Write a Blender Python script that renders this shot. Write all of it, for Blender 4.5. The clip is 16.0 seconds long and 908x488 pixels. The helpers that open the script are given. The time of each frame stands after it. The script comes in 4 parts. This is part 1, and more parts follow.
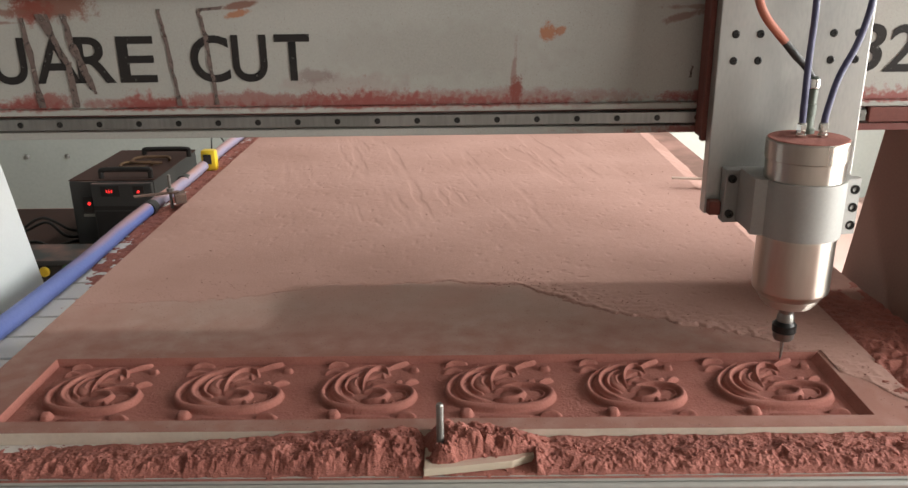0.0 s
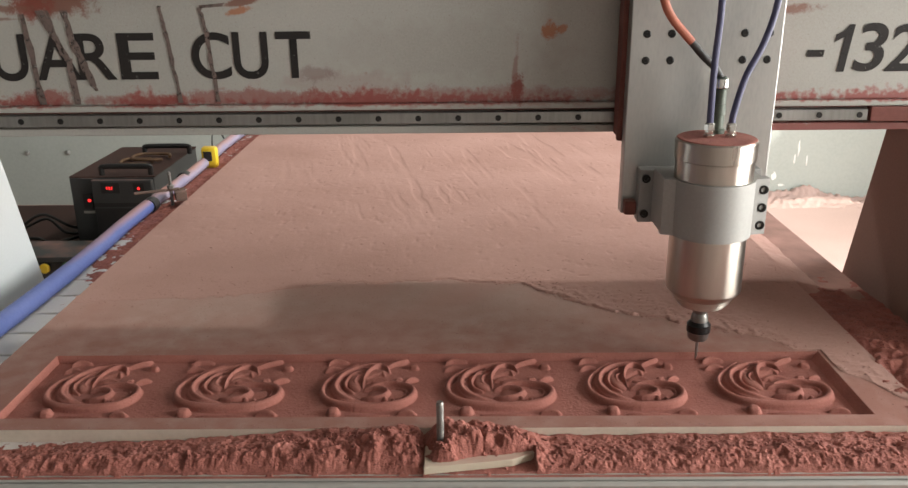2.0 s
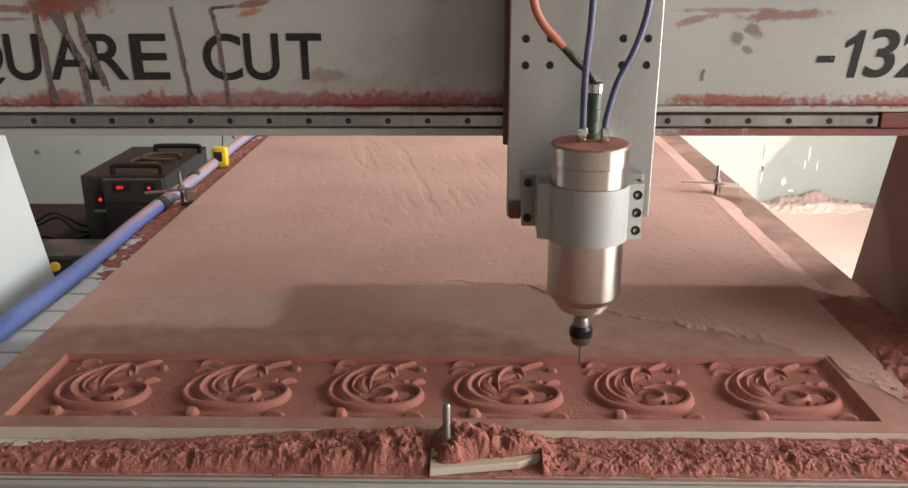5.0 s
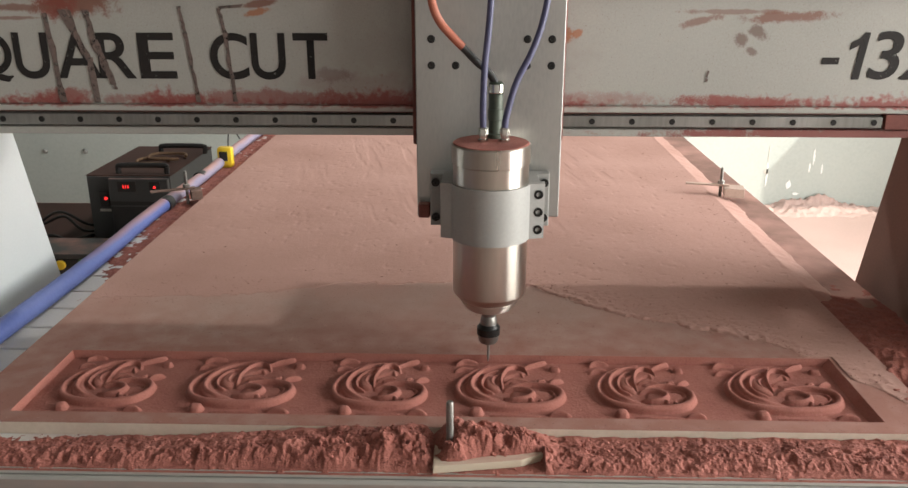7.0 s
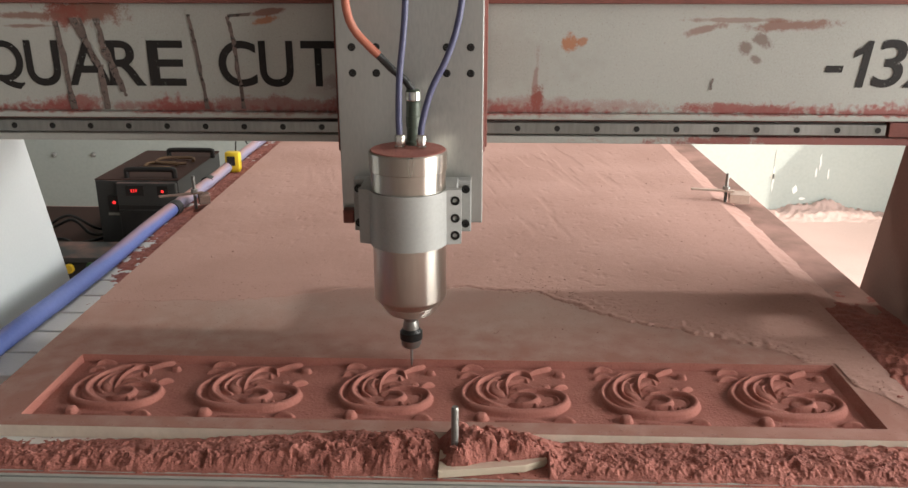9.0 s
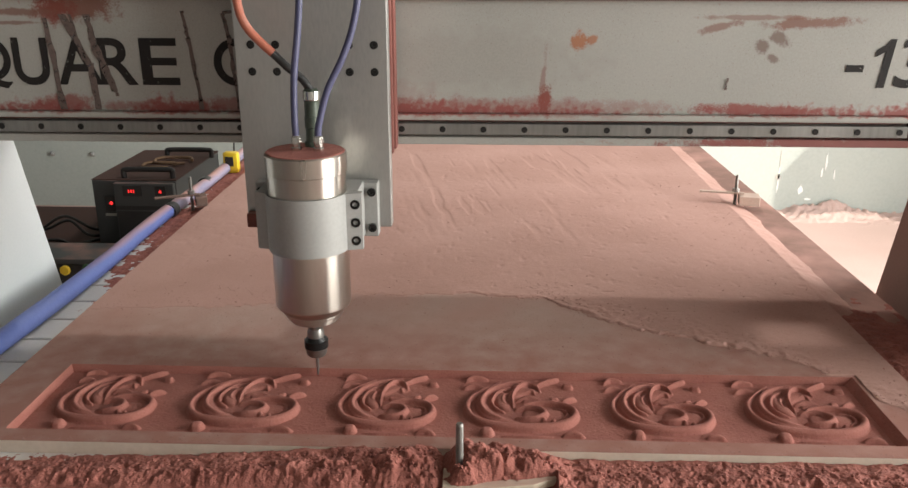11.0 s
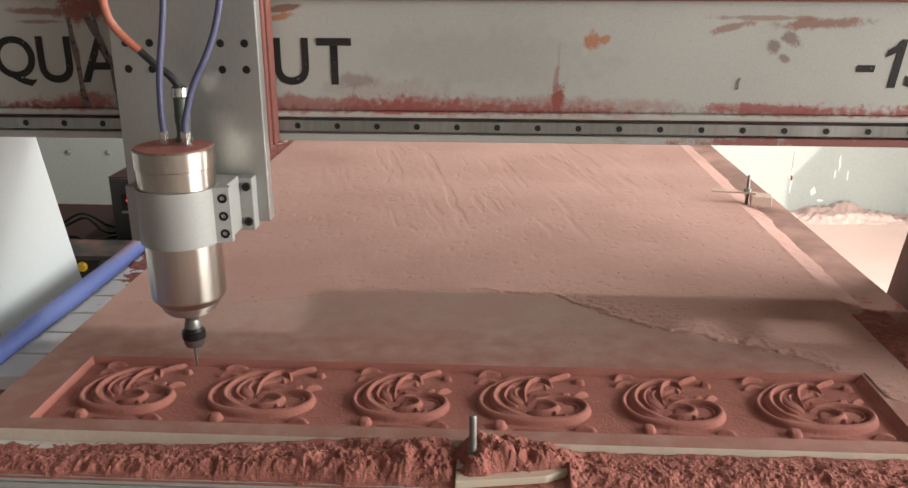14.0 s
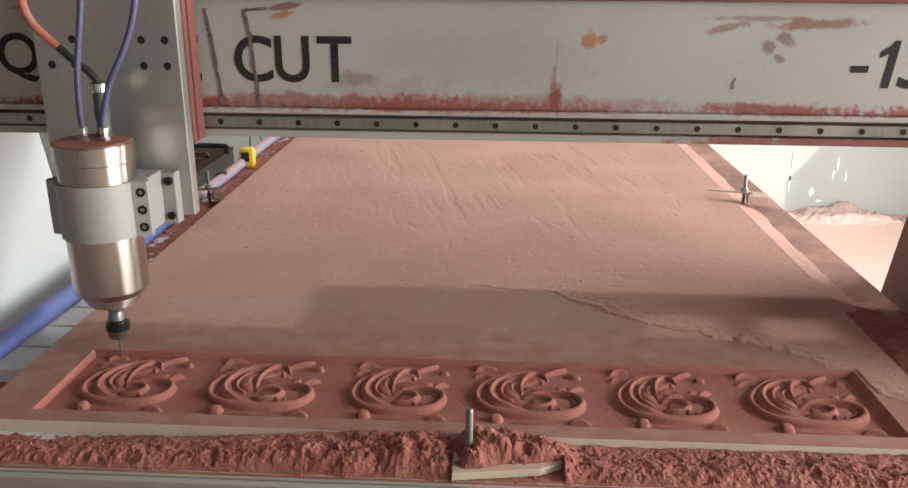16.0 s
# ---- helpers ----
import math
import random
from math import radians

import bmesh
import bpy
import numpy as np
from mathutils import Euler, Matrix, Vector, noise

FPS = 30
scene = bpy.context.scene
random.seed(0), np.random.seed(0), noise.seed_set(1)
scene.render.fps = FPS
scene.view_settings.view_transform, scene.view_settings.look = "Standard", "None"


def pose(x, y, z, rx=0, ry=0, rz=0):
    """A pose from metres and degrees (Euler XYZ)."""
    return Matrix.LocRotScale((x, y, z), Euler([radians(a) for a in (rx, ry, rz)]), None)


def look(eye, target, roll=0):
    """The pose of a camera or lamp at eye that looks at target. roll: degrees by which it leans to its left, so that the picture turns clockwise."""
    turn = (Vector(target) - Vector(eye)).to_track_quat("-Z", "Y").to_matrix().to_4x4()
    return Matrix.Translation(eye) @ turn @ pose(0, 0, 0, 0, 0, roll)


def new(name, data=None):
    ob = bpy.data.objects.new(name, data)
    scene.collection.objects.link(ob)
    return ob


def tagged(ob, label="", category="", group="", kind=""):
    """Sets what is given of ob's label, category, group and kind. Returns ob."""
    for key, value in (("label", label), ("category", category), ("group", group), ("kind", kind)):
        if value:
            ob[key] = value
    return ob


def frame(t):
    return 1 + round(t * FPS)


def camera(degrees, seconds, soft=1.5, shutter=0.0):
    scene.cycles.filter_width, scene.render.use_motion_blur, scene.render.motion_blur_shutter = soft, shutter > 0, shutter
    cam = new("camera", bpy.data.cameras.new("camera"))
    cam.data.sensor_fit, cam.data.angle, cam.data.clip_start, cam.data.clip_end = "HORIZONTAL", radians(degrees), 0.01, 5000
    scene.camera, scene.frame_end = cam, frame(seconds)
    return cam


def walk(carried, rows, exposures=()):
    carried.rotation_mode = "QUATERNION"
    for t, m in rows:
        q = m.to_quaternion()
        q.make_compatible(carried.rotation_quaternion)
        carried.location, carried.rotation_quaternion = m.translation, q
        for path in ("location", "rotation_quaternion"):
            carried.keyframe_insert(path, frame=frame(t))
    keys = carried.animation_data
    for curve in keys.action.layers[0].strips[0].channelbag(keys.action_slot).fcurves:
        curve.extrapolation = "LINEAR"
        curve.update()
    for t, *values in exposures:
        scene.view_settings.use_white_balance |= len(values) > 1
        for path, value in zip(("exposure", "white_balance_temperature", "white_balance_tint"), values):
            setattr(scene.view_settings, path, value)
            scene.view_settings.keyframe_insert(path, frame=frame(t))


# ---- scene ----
cam = camera(58.0, 16.0)
PATH = [
    (0, (0.025, -0.825, 1.401), (0.006, 1.064, 0.747), -0.8),
    (0.5, (0.026, -0.828, 1.402), (0.005, 1.061, 0.746), -0.8),
    (1, (0.024, -0.83, 1.403), (0.002, 1.059, 0.747), -0.8),
    (1.5, (0.022, -0.828, 1.402), (0.003, 1.061, 0.744), -0.7),
    (2, (0.024, -0.824, 1.401), (0.005, 1.064, 0.742), -0.6),
    (2.5, (0.021, -0.822, 1.401), (0.001, 1.066, 0.742), -0.6),
    (3, (0.021, -0.82, 1.401), (-0.012, 1.07, 0.747), -0.4),
    (3.5, (0.022, -0.821, 1.402), (-0.012, 1.069, 0.747), -0.4),
    (4, (0.025, -0.822, 1.402), (-0.008, 1.067, 0.746), -0.3),
    (6.5, (0.023, -0.833, 1.402), (-0.027, 1.058, 0.753), -0.1),
    (7, (0.024, -0.833, 1.4), (-0.025, 1.058, 0.751), -0.0),
    (7.5, (0.022, -0.838, 1.403), (-0.028, 1.053, 0.753), -0.0),
    (8, (0.018, -0.842, 1.404), (-0.039, 1.05, 0.757), -0.0),
    (8.5, (0.019, -0.844, 1.407), (-0.043, 1.048, 0.763), -0.1),
    (9, (0.025, -0.841, 1.407), (-0.039, 1.052, 0.766), -0.0),
    (9.2, (0.025, -0.838, 1.404), (-0.038, 1.056, 0.765), 0.1),
    (11.5, (0.016, -0.788, 1.402), (-0.054, 1.104, 0.757), 0.0),
    (12, (0.014, -0.791, 1.403), (-0.067, 1.101, 0.759), -0.0),
    (12.5, (0.015, -0.799, 1.403), (-0.076, 1.094, 0.762), -0.1),
    (13, (0.015, -0.804, 1.403), (-0.079, 1.089, 0.762), -0.0),
    (13.5, (0.012, -0.808, 1.399), (-0.083, 1.084, 0.759), 0.0),
    (14, (0.016, -0.812, 1.402), (-0.078, 1.08, 0.759), 0.1),
    (14.5, (0.016, -0.813, 1.402), (-0.077, 1.079, 0.76), 0.2),
    (15, (0.017, -0.819, 1.404), (-0.077, 1.072, 0.76), 0.2),
    (15.5, (0.018, -0.825, 1.404), (-0.076, 1.066, 0.76), 0.3),
    (16, (0.019, -0.827, 1.403), (-0.074, 1.064, 0.758), 0.4),
]
walk(cam, [(t, look(eye, target, roll)) for t, eye, target, roll in PATH])


# ---- light and sky ----
world = bpy.data.worlds.new("sky")
scene.world = world
world.use_nodes = True
wn = world.node_tree.nodes
sky = wn.new("ShaderNodeTexSky")
sky.sky_type = "NISHITA"
sky.sun_disc = False
sky.sun_elevation = radians(40)
sky.sun_rotation = radians(140)
world.node_tree.links.new(sky.outputs[0], wn["Background"].inputs[0])
wn["Background"].inputs[1].default_value = 0.12

SUN_WAY = Vector((-0.50, 0.60, -0.62))
sun = new("sun", bpy.data.lights.new("sun", "SUN"))
sun.data.energy = 3.5
sun.data.angle = radians(0.6)
sun.data.color = (1.0, 0.95, 0.86)
sun.matrix_world = look((8, -8, 9), Vector((8, -8, 9)) + SUN_WAY)

# daylight standing in the wide opening of the side wall and in the roof light
day = new("opening_light", bpy.data.lights.new("opening_light", "AREA"))
day.data.shape, day.data.size, day.data.size_y = "RECTANGLE", 3.9, 2.4
day.data.energy = 405
day.data.color = (1.0, 0.975, 0.93)
day.matrix_world = look((3.26, 0.12, 1.56), (0, 0.12, 1.56))

roof = new("skylight_light", bpy.data.lights.new("skylight_light", "AREA"))
roof.data.shape, roof.data.size, roof.data.size_y = "RECTANGLE", 0.30, 0.16
roof.data.energy = 35
roof.data.color = (1.0, 0.97, 0.92)
roof.matrix_world = look((0.2, 2.26, 3.24), (0.2, 2.26, 0))


# ---- materials ----
def material(name, colors, rough=0.6, metal=0.0, scale=8.0, grain=120.0, bump=0.15, depth=0.002, stretch=(1, 1, 1),
             dust=0.0, dust_scale=14.0, island=0.0, rough_var=0.12):
    """Two scales of colour noise, fine relief, and a share of red dust lying on it."""
    m = bpy.data.materials.new(name)
    m.use_nodes = True
    nt = m.node_tree
    n, li = nt.nodes, nt.links.new
    b = n["Principled BSDF"]
    b.inputs["Metallic"].default_value = metal
    tc = n.new("ShaderNodeTexCoord")
    mp = n.new("ShaderNodeMapping")
    mp.inputs["Scale"].default_value = stretch
    li(tc.outputs["Object"], mp.inputs[0])

    def noise_node(s, detail=5.0):
        k = n.new("ShaderNodeTexNoise")
        k.inputs["Scale"].default_value = s
        k.inputs["Detail"].default_value = detail
        li(mp.outputs[0], k.inputs["Vector"])
        return k

    big, fine = noise_node(scale), noise_node(grain, 3.0)
    ramp = n.new("ShaderNodeValToRGB")
    ramp.color_ramp.elements[0].position, ramp.color_ramp.elements[1].position = 0.3, 0.72
    ramp.color_ramp.elements[0].color = (*colors[0], 1)
    ramp.color_ramp.elements[1].color = (*colors[-1], 1)
    if len(colors) > 2:
        e = ramp.color_ramp.elements.new(0.5)
        e.color = (*colors[1], 1)
    addn = n.new("ShaderNodeMix")
    addn.inputs["Factor"].default_value = 0.38
    li(big.outputs["Fac"], addn.inputs["A"])
    li(fine.outputs["Fac"], addn.inputs["B"])
    value = addn.outputs["Result"]
    if island:
        oi = n.new("ShaderNodeObjectInfo")
        ma = n.new("ShaderNodeMath")
        ma.operation = "MULTIPLY_ADD"
        ma.inputs[1].default_value, ma.inputs[2].default_value = island, -island / 2
        li(oi.outputs["Random"], ma.inputs[0])
        ad = n.new("ShaderNodeMath")
        li(ma.outputs[0], ad.inputs[0])
        li(value, ad.inputs[1])
        value = ad.outputs[0]
    li(value, ramp.inputs[0])
    color = ramp.outputs[0]
    mr = n.new("ShaderNodeMapRange")
    mr.inputs["To Min"].default_value, mr.inputs["To Max"].default_value = max(0.05, rough - rough_var), min(1, rough + rough_var)
    li(big.outputs["Fac"], mr.inputs[0])
    roughness = mr.outputs[0]
    if dust:
        dn = noise_node(dust_scale, 8.0)
        geo = n.new("ShaderNodeNewGeometry")
        sep = n.new("ShaderNodeSeparateXYZ")
        li(geo.outputs["Normal"], sep.inputs[0])
        up = n.new("ShaderNodeMath")
        up.operation = "MULTIPLY_ADD"
        up.inputs[1].default_value, up.inputs[2].default_value = 0.45, dust - 0.5
        li(sep.outputs["Z"], up.inputs[0])
        sm = n.new("ShaderNodeMath")
        li(up.outputs[0], sm.inputs[0])
        li(dn.outputs["Fac"], sm.inputs[1])
        cut = n.new("ShaderNodeMapRange")
        cut.inputs["From Min"].default_value, cut.inputs["From Max"].default_value = 0.42, 0.75
        li(sm.outputs[0], cut.inputs[0])
        mx = n.new("ShaderNodeMix")
        mx.data_type = "RGBA"
        li(cut.outputs[0], mx.inputs["Factor"])
        li(color, mx.inputs["A"])
        mx.inputs["B"].default_value = (*DUST, 1)
        color = mx.outputs["Result"]
        rx = n.new("ShaderNodeMix")
        li(cut.outputs[0], rx.inputs["Factor"])
        li(roughness, rx.inputs["A"])
        rx.inputs["B"].default_value = 0.95
        roughness = rx.outputs["Result"]
        if metal:
            mm = n.new("ShaderNodeMath")
            mm.operation = "MULTIPLY_ADD"
            mm.inputs[1].default_value, mm.inputs[2].default_value = -metal, metal
            li(cut.outputs[0], mm.inputs[0])
            li(mm.outputs[0], b.inputs["Metallic"])
    li(color, b.inputs["Base Color"])
    li(roughness, b.inputs["Roughness"])
    if bump:
        bp = n.new("ShaderNodeBump")
        bp.inputs["Strength"].default_value, bp.inputs["Distance"].default_value = bump, depth
        li(addn.outputs["Result"], bp.inputs["Height"])
        li(bp.outputs[0], b.inputs["Normal"])
    return m


def glow(name, color, strength):
    m = bpy.data.materials.new(name)
    m.use_nodes = True
    b = m.node_tree.nodes["Principled BSDF"]
    b.inputs["Base Color"].default_value = (*color, 1)
    b.inputs["Emission Color"].default_value = (*color, 1)
    b.inputs["Emission Strength"].default_value = strength
    return m


DUST = (0.44, 0.245, 0.20)
M_DUST = material("red_dust", [(0.375, 0.209, 0.168), (0.435, 0.254, 0.209), (0.485, 0.294, 0.245)], 0.97, scale=5, grain=260, bump=0.5, depth=0.002)
M_HEAP = material("heaped_dust", [(0.21, 0.068, 0.052), (0.32, 0.112, 0.085), (0.42, 0.168, 0.132)], 0.97, scale=22, grain=420, bump=0.8, depth=0.004)
M_BOARD = material("grey_board", [(0.36, 0.256, 0.212), (0.435, 0.318, 0.266), (0.50, 0.378, 0.32)], 0.85, scale=4, grain=330, bump=0.25, depth=0.001, dust=0.12, dust_scale=3)
nt = M_BOARD.node_tree
tc, sep = nt.nodes.new("ShaderNodeTexCoord"), nt.nodes.new("ShaderNodeSeparateXYZ")
nt.links.new(tc.outputs["Object"], sep.inputs[0])
reach = nt.nodes.new("ShaderNodeMapRange")
reach.inputs["From Min"].default_value, reach.inputs["From Max"].default_value = 0.52, 0.27
reach.inputs["To Max"].default_value = 1.7
nt.links.new(sep.outputs["Y"], reach.inputs[0])
fleck = nt.nodes.new("ShaderNodeTexNoise")
fleck.inputs["Scale"].default_value, fleck.inputs["Detail"].default_value = 28, 9
nt.links.new(tc.outputs["Object"], fleck.inputs["Vector"])
power = nt.nodes.new("ShaderNodeMath")
power.operation = "MULTIPLY"
power.use_clamp = True
nt.links.new(reach.outputs[0], power.inputs[0])
nt.links.new(fleck.outputs["Fac"], power.inputs[1])
mix = nt.nodes.new("ShaderNodeMix")
mix.data_type = "RGBA"
mix.inputs["B"].default_value = (0.31, 0.145, 0.110, 1)
shader = nt.nodes["Principled BSDF"]
nt.links.new(shader.inputs["Base Color"].links[0].from_socket, mix.inputs["A"])
nt.links.new(power.outputs[0], mix.inputs["Factor"])
nt.links.new(mix.outputs["Result"], shader.inputs["Base Color"])
M_CARVE = material("carved_board", [(0.27, 0.092, 0.070), (0.335, 0.125, 0.096), (0.41, 0.170, 0.134)], 0.92, scale=18, grain=380, bump=0.7, depth=0.0022)
M_PALE = material("pale_board_edge", [(0.60, 0.52, 0.42), (0.72, 0.64, 0.53)], 0.85, scale=30, grain=200, bump=0.2, dust=0.06, dust_scale=30)
M_WEDGE = material("raw_wedge_wood", [(0.46, 0.38, 0.28), (0.60, 0.52, 0.40)], 0.85, scale=14, grain=200, bump=0.3, stretch=(0.2, 1, 1), dust=0.06, dust_scale=40)
M_PAINT = material("grey_paint", [(0.30, 0.302, 0.272), (0.355, 0.355, 0.322), (0.41, 0.405, 0.368)], 0.55, scale=3, grain=380, bump=0.12, depth=0.0006, dust=0.02, dust_scale=5)
nt = M_PAINT.node_tree
tc, sep = nt.nodes.new("ShaderNodeTexCoord"), nt.nodes.new("ShaderNodeSeparateXYZ")
nt.links.new(tc.outputs["Object"], sep.inputs[0])
band = nt.nodes.new("ShaderNodeMapRange")
band.inputs["From Min"].default_value, band.inputs["From Max"].default_value = 1.226, 1.200
nt.links.new(sep.outputs["Z"], band.inputs[0])
crumb = nt.nodes.new("ShaderNodeTexNoise")
crumb.inputs["Scale"].default_value, crumb.inputs["Detail"].default_value = 110, 6
nt.links.new(tc.outputs["Object"], crumb.inputs["Vector"])
drift = nt.nodes.new("ShaderNodeTexNoise")
drift.inputs["Scale"].default_value = 7
nt.links.new(tc.outputs["Object"], drift.inputs["Vector"])
both = nt.nodes.new("ShaderNodeMath")
nt.links.new(crumb.outputs["Fac"], both.inputs[0])
nt.links.new(drift.outputs["Fac"], both.inputs[1])
total = nt.nodes.new("ShaderNodeMath")
total.operation = "MULTIPLY_ADD"
total.inputs[1].default_value = 0.52
low = nt.nodes.new("ShaderNodeMapRange")
low.inputs["From Min"].default_value, low.inputs["From Max"].default_value = 1.190, 1.197
nt.links.new(sep.outputs["Z"], low.inputs[0])
belt = nt.nodes.new("ShaderNodeMath")
belt.operation = "MULTIPLY"
nt.links.new(band.outputs[0], belt.inputs[0])
nt.links.new(low.outputs[0], belt.inputs[1])
nt.links.new(belt.outputs[0], total.inputs[0])
nt.links.new(both.outputs[0], total.inputs[2])
patch = []
for a, b, axis in ((-0.24, -0.14, "X"), (0.12, -0.02, "X"), (1.30, 1.25, "Z")):
    k = nt.nodes.new("ShaderNodeMapRange")
    k.inputs["From Min"].default_value, k.inputs["From Max"].default_value = a, b
    nt.links.new(sep.outputs[axis], k.inputs[0])
    patch.append(k.outputs[0])
p1, p2, p3 = (nt.nodes.new("ShaderNodeMath") for k in range(3))
p1.operation, p2.operation, p3.operation = "MULTIPLY", "MULTIPLY", "MULTIPLY_ADD"
nt.links.new(patch[0], p1.inputs[0])
nt.links.new(patch[1], p1.inputs[1])
nt.links.new(p1.outputs[0], p2.inputs[0])
nt.links.new(patch[2], p2.inputs[1])
nt.links.new(p2.outputs[0], p3.inputs[0])
p3.inputs[1].default_value = 0.10
nt.links.new(total.outputs[0], p3.inputs[2])
cut = nt.nodes.new("ShaderNodeMapRange")
cut.inputs["From Min"].default_value, cut.inputs["From Max"].default_value = 1.34, 1.60
nt.links.new(p3.outputs[0], cut.inputs[0])
mix = nt.nodes.new("ShaderNodeMix")
mix.data_type = "RGBA"
mix.inputs["B"].default_value = (0.27, 0.088, 0.076, 1)
shader = nt.nodes["Principled BSDF"]
nt.links.new(shader.inputs["Base Color"].links[0].from_socket, mix.inputs["A"])
nt.links.new(cut.outputs[0], mix.inputs["Factor"])
nt.links.new(mix.outputs["Result"], shader.inputs["Base Color"])
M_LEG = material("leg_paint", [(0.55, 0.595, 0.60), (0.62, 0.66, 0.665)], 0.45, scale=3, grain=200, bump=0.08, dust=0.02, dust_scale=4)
# brown dust on the right leg, with its shaded side darkened in the colour
M_LEG_DUST_SHADE = material("dusty_shaded_leg_paint", [(0.22, 0.135, 0.108), (0.29, 0.18, 0.145)], 0.85, scale=4, grain=200, bump=0.2, dust=0.16, dust_scale=3)
M_LETTER = material("dark_lettering", [(0.006, 0.005, 0.0045), (0.016, 0.012, 0.010)], 0.8, scale=20, grain=300, bump=0.05)
M_STEEL = material("ground_steel", [(0.22, 0.225, 0.21), (0.40, 0.40, 0.38)], 0.38, 0.9, scale=14, grain=160, bump=0.06, depth=0.0004, stretch=(1, 1, 0.15), dust=0.0, dust_scale=10)
M_SATIN = material("satin_aluminium", [(0.29, 0.29, 0.275), (0.36, 0.36, 0.34)], 0.62, 0.25, scale=5, grain=220, bump=0.05, depth=0.0004, dust=0.0)
M_PLATE = material("milled_plate", [(0.34, 0.345, 0.33), (0.41, 0.41, 0.39), (0.46, 0.455, 0.43)], 0.42, 0.8, scale=4, grain=260, bump=0.05, depth=0.0004, stretch=(1, 1, 0.3), dust=0.05, dust_scale=5)
M_SPINDLE = material("turned_steel", [(0.44, 0.405, 0.355), (0.54, 0.50, 0.445)], 0.27, 1.0, scale=5, grain=150, bump=0.03, depth=0.0002, stretch=(1, 1, 0.15), dust=0.06, dust_scale=9, rough_var=0.05)
brushed = M_SPINDLE.node_tree.nodes["Principled BSDF"]
tang = M_SPINDLE.node_tree.nodes.new("ShaderNodeTangent")
tang.direction_type, tang.axis = "RADIAL", "Z"
M_SPINDLE.node_tree.links.new(tang.outputs[0], brushed.inputs["Tangent"])
brushed.inputs["Anisotropic"].default_value = 0.65
brushed.inputs["Anisotropic Rotation"].default_value = 0.25
M_BLACK = material("black_plastic", [(0.012, 0.012, 0.012), (0.028, 0.027, 0.026)], 0.5, scale=20, grain=200, bump=0.08)
M_SCREW = material("black_screw", [(0.015, 0.015, 0.015), (0.035, 0.034, 0.032)], 0.4, 0.6, scale=40, grain=300, bump=0.05)
M_PROFILE = material("pale_aluminium", [(0.40, 0.395, 0.36), (0.50, 0.49, 0.45)], 0.45, 0.35, scale=5, grain=220, bump=0.08, depth=0.0005, stretch=(0.2, 1, 1), dust=-0.03, dust_scale=8)
M_BLOCK = material("dusty_wood_block", [(0.42, 0.31, 0.25), (0.55, 0.42, 0.35)], 0.9, scale=30, grain=200, bump=0.2, dust=-0.06)
M_PRIMER = material("red_dusted_steel", [(0.13, 0.042, 0.033), (0.20, 0.068, 0.052)], 0.8, scale=10, grain=200, bump=0.2, dust=0.04, dust_scale=8)
M_ORANGE = material("orange_hose", [(0.34, 0.095, 0.055), (0.43, 0.145, 0.09)], 0.6, scale=15, grain=200, bump=0.1, dust=0.14, dust_scale=20)
M_BLUE = material("blue_air_hose", [(0.045, 0.048, 0.105), (0.08, 0.08, 0.15)], 0.5, scale=15, grain=200, bump=0.08, dust=0.06, dust_scale=12)
M_PIPE = material("blue_suction_hose", [(0.070, 0.105, 0.31), (0.115, 0.155, 0.38)], 0.5, scale=6, grain=150, bump=0.1, dust=0.13, dust_scale=1.3)
M_PIPE_DUSTY = material("dusted_hose", [(0.22, 0.215, 0.34), (0.36, 0.30, 0.36)], 0.7, scale=6, grain=150, bump=0.1, dust=0.22, dust_scale=6)
M_GREEN = material("dark_green_connector", [(0.045, 0.060, 0.045), (0.085, 0.10, 0.075)], 0.45, 0.2, scale=20, grain=200, bump=0.08)
M_NUT = material("dull_nut_steel", [(0.20, 0.19, 0.175), (0.28, 0.27, 0.25)], 0.4, 0.8, scale=30, grain=200, bump=0.05)
M_BRASS = material("nickel_fitting", [(0.66, 0.64, 0.60), (0.74, 0.72, 0.68)], 0.2, 1.0, scale=30, grain=200, bump=0.03)
M_SLAT = material("pale_bed_profile", [(0.60, 0.59, 0.55), (0.70, 0.69, 0.65)], 0.5, scale=6, grain=200, bump=0.08, dust=-0.08, dust_scale=5, island=0.2)
M_RAIL = material("dusted_side_rail", [(0.19, 0.105, 0.082), (0.26, 0.15, 0.118)], 0.9, scale=8, grain=200, bump=0.3, dust=0.06, dust_scale=9)
M_FRAME = material("bed_frame_paint", [(0.20, 0.125, 0.10), (0.27, 0.175, 0.14)], 0.8, scale=4, grain=200, bump=0.2, dust=0.2, dust_scale=5)
M_BOX = material("grey_cabinet_paint", [(0.040, 0.043, 0.043), (0.062, 0.066, 0.066)], 0.5, scale=5, grain=200, bump=0.08, dust=0.02, dust_scale=8)
M_WALL = material("wall_paint", [(0.375, 0.415, 0.385), (0.43, 0.47, 0.435), (0.47, 0.51, 0.47)], 0.85, scale=1.5, grain=60, bump=0.25, depth=0.003)
M_FLOOR = material("dusty_floor", [(0.49, 0.345, 0.30), (0.545, 0.39, 0.345), (0.59, 0.43, 0.385)], 0.95, scale=2, grain=120, bump=0.4, depth=0.004)
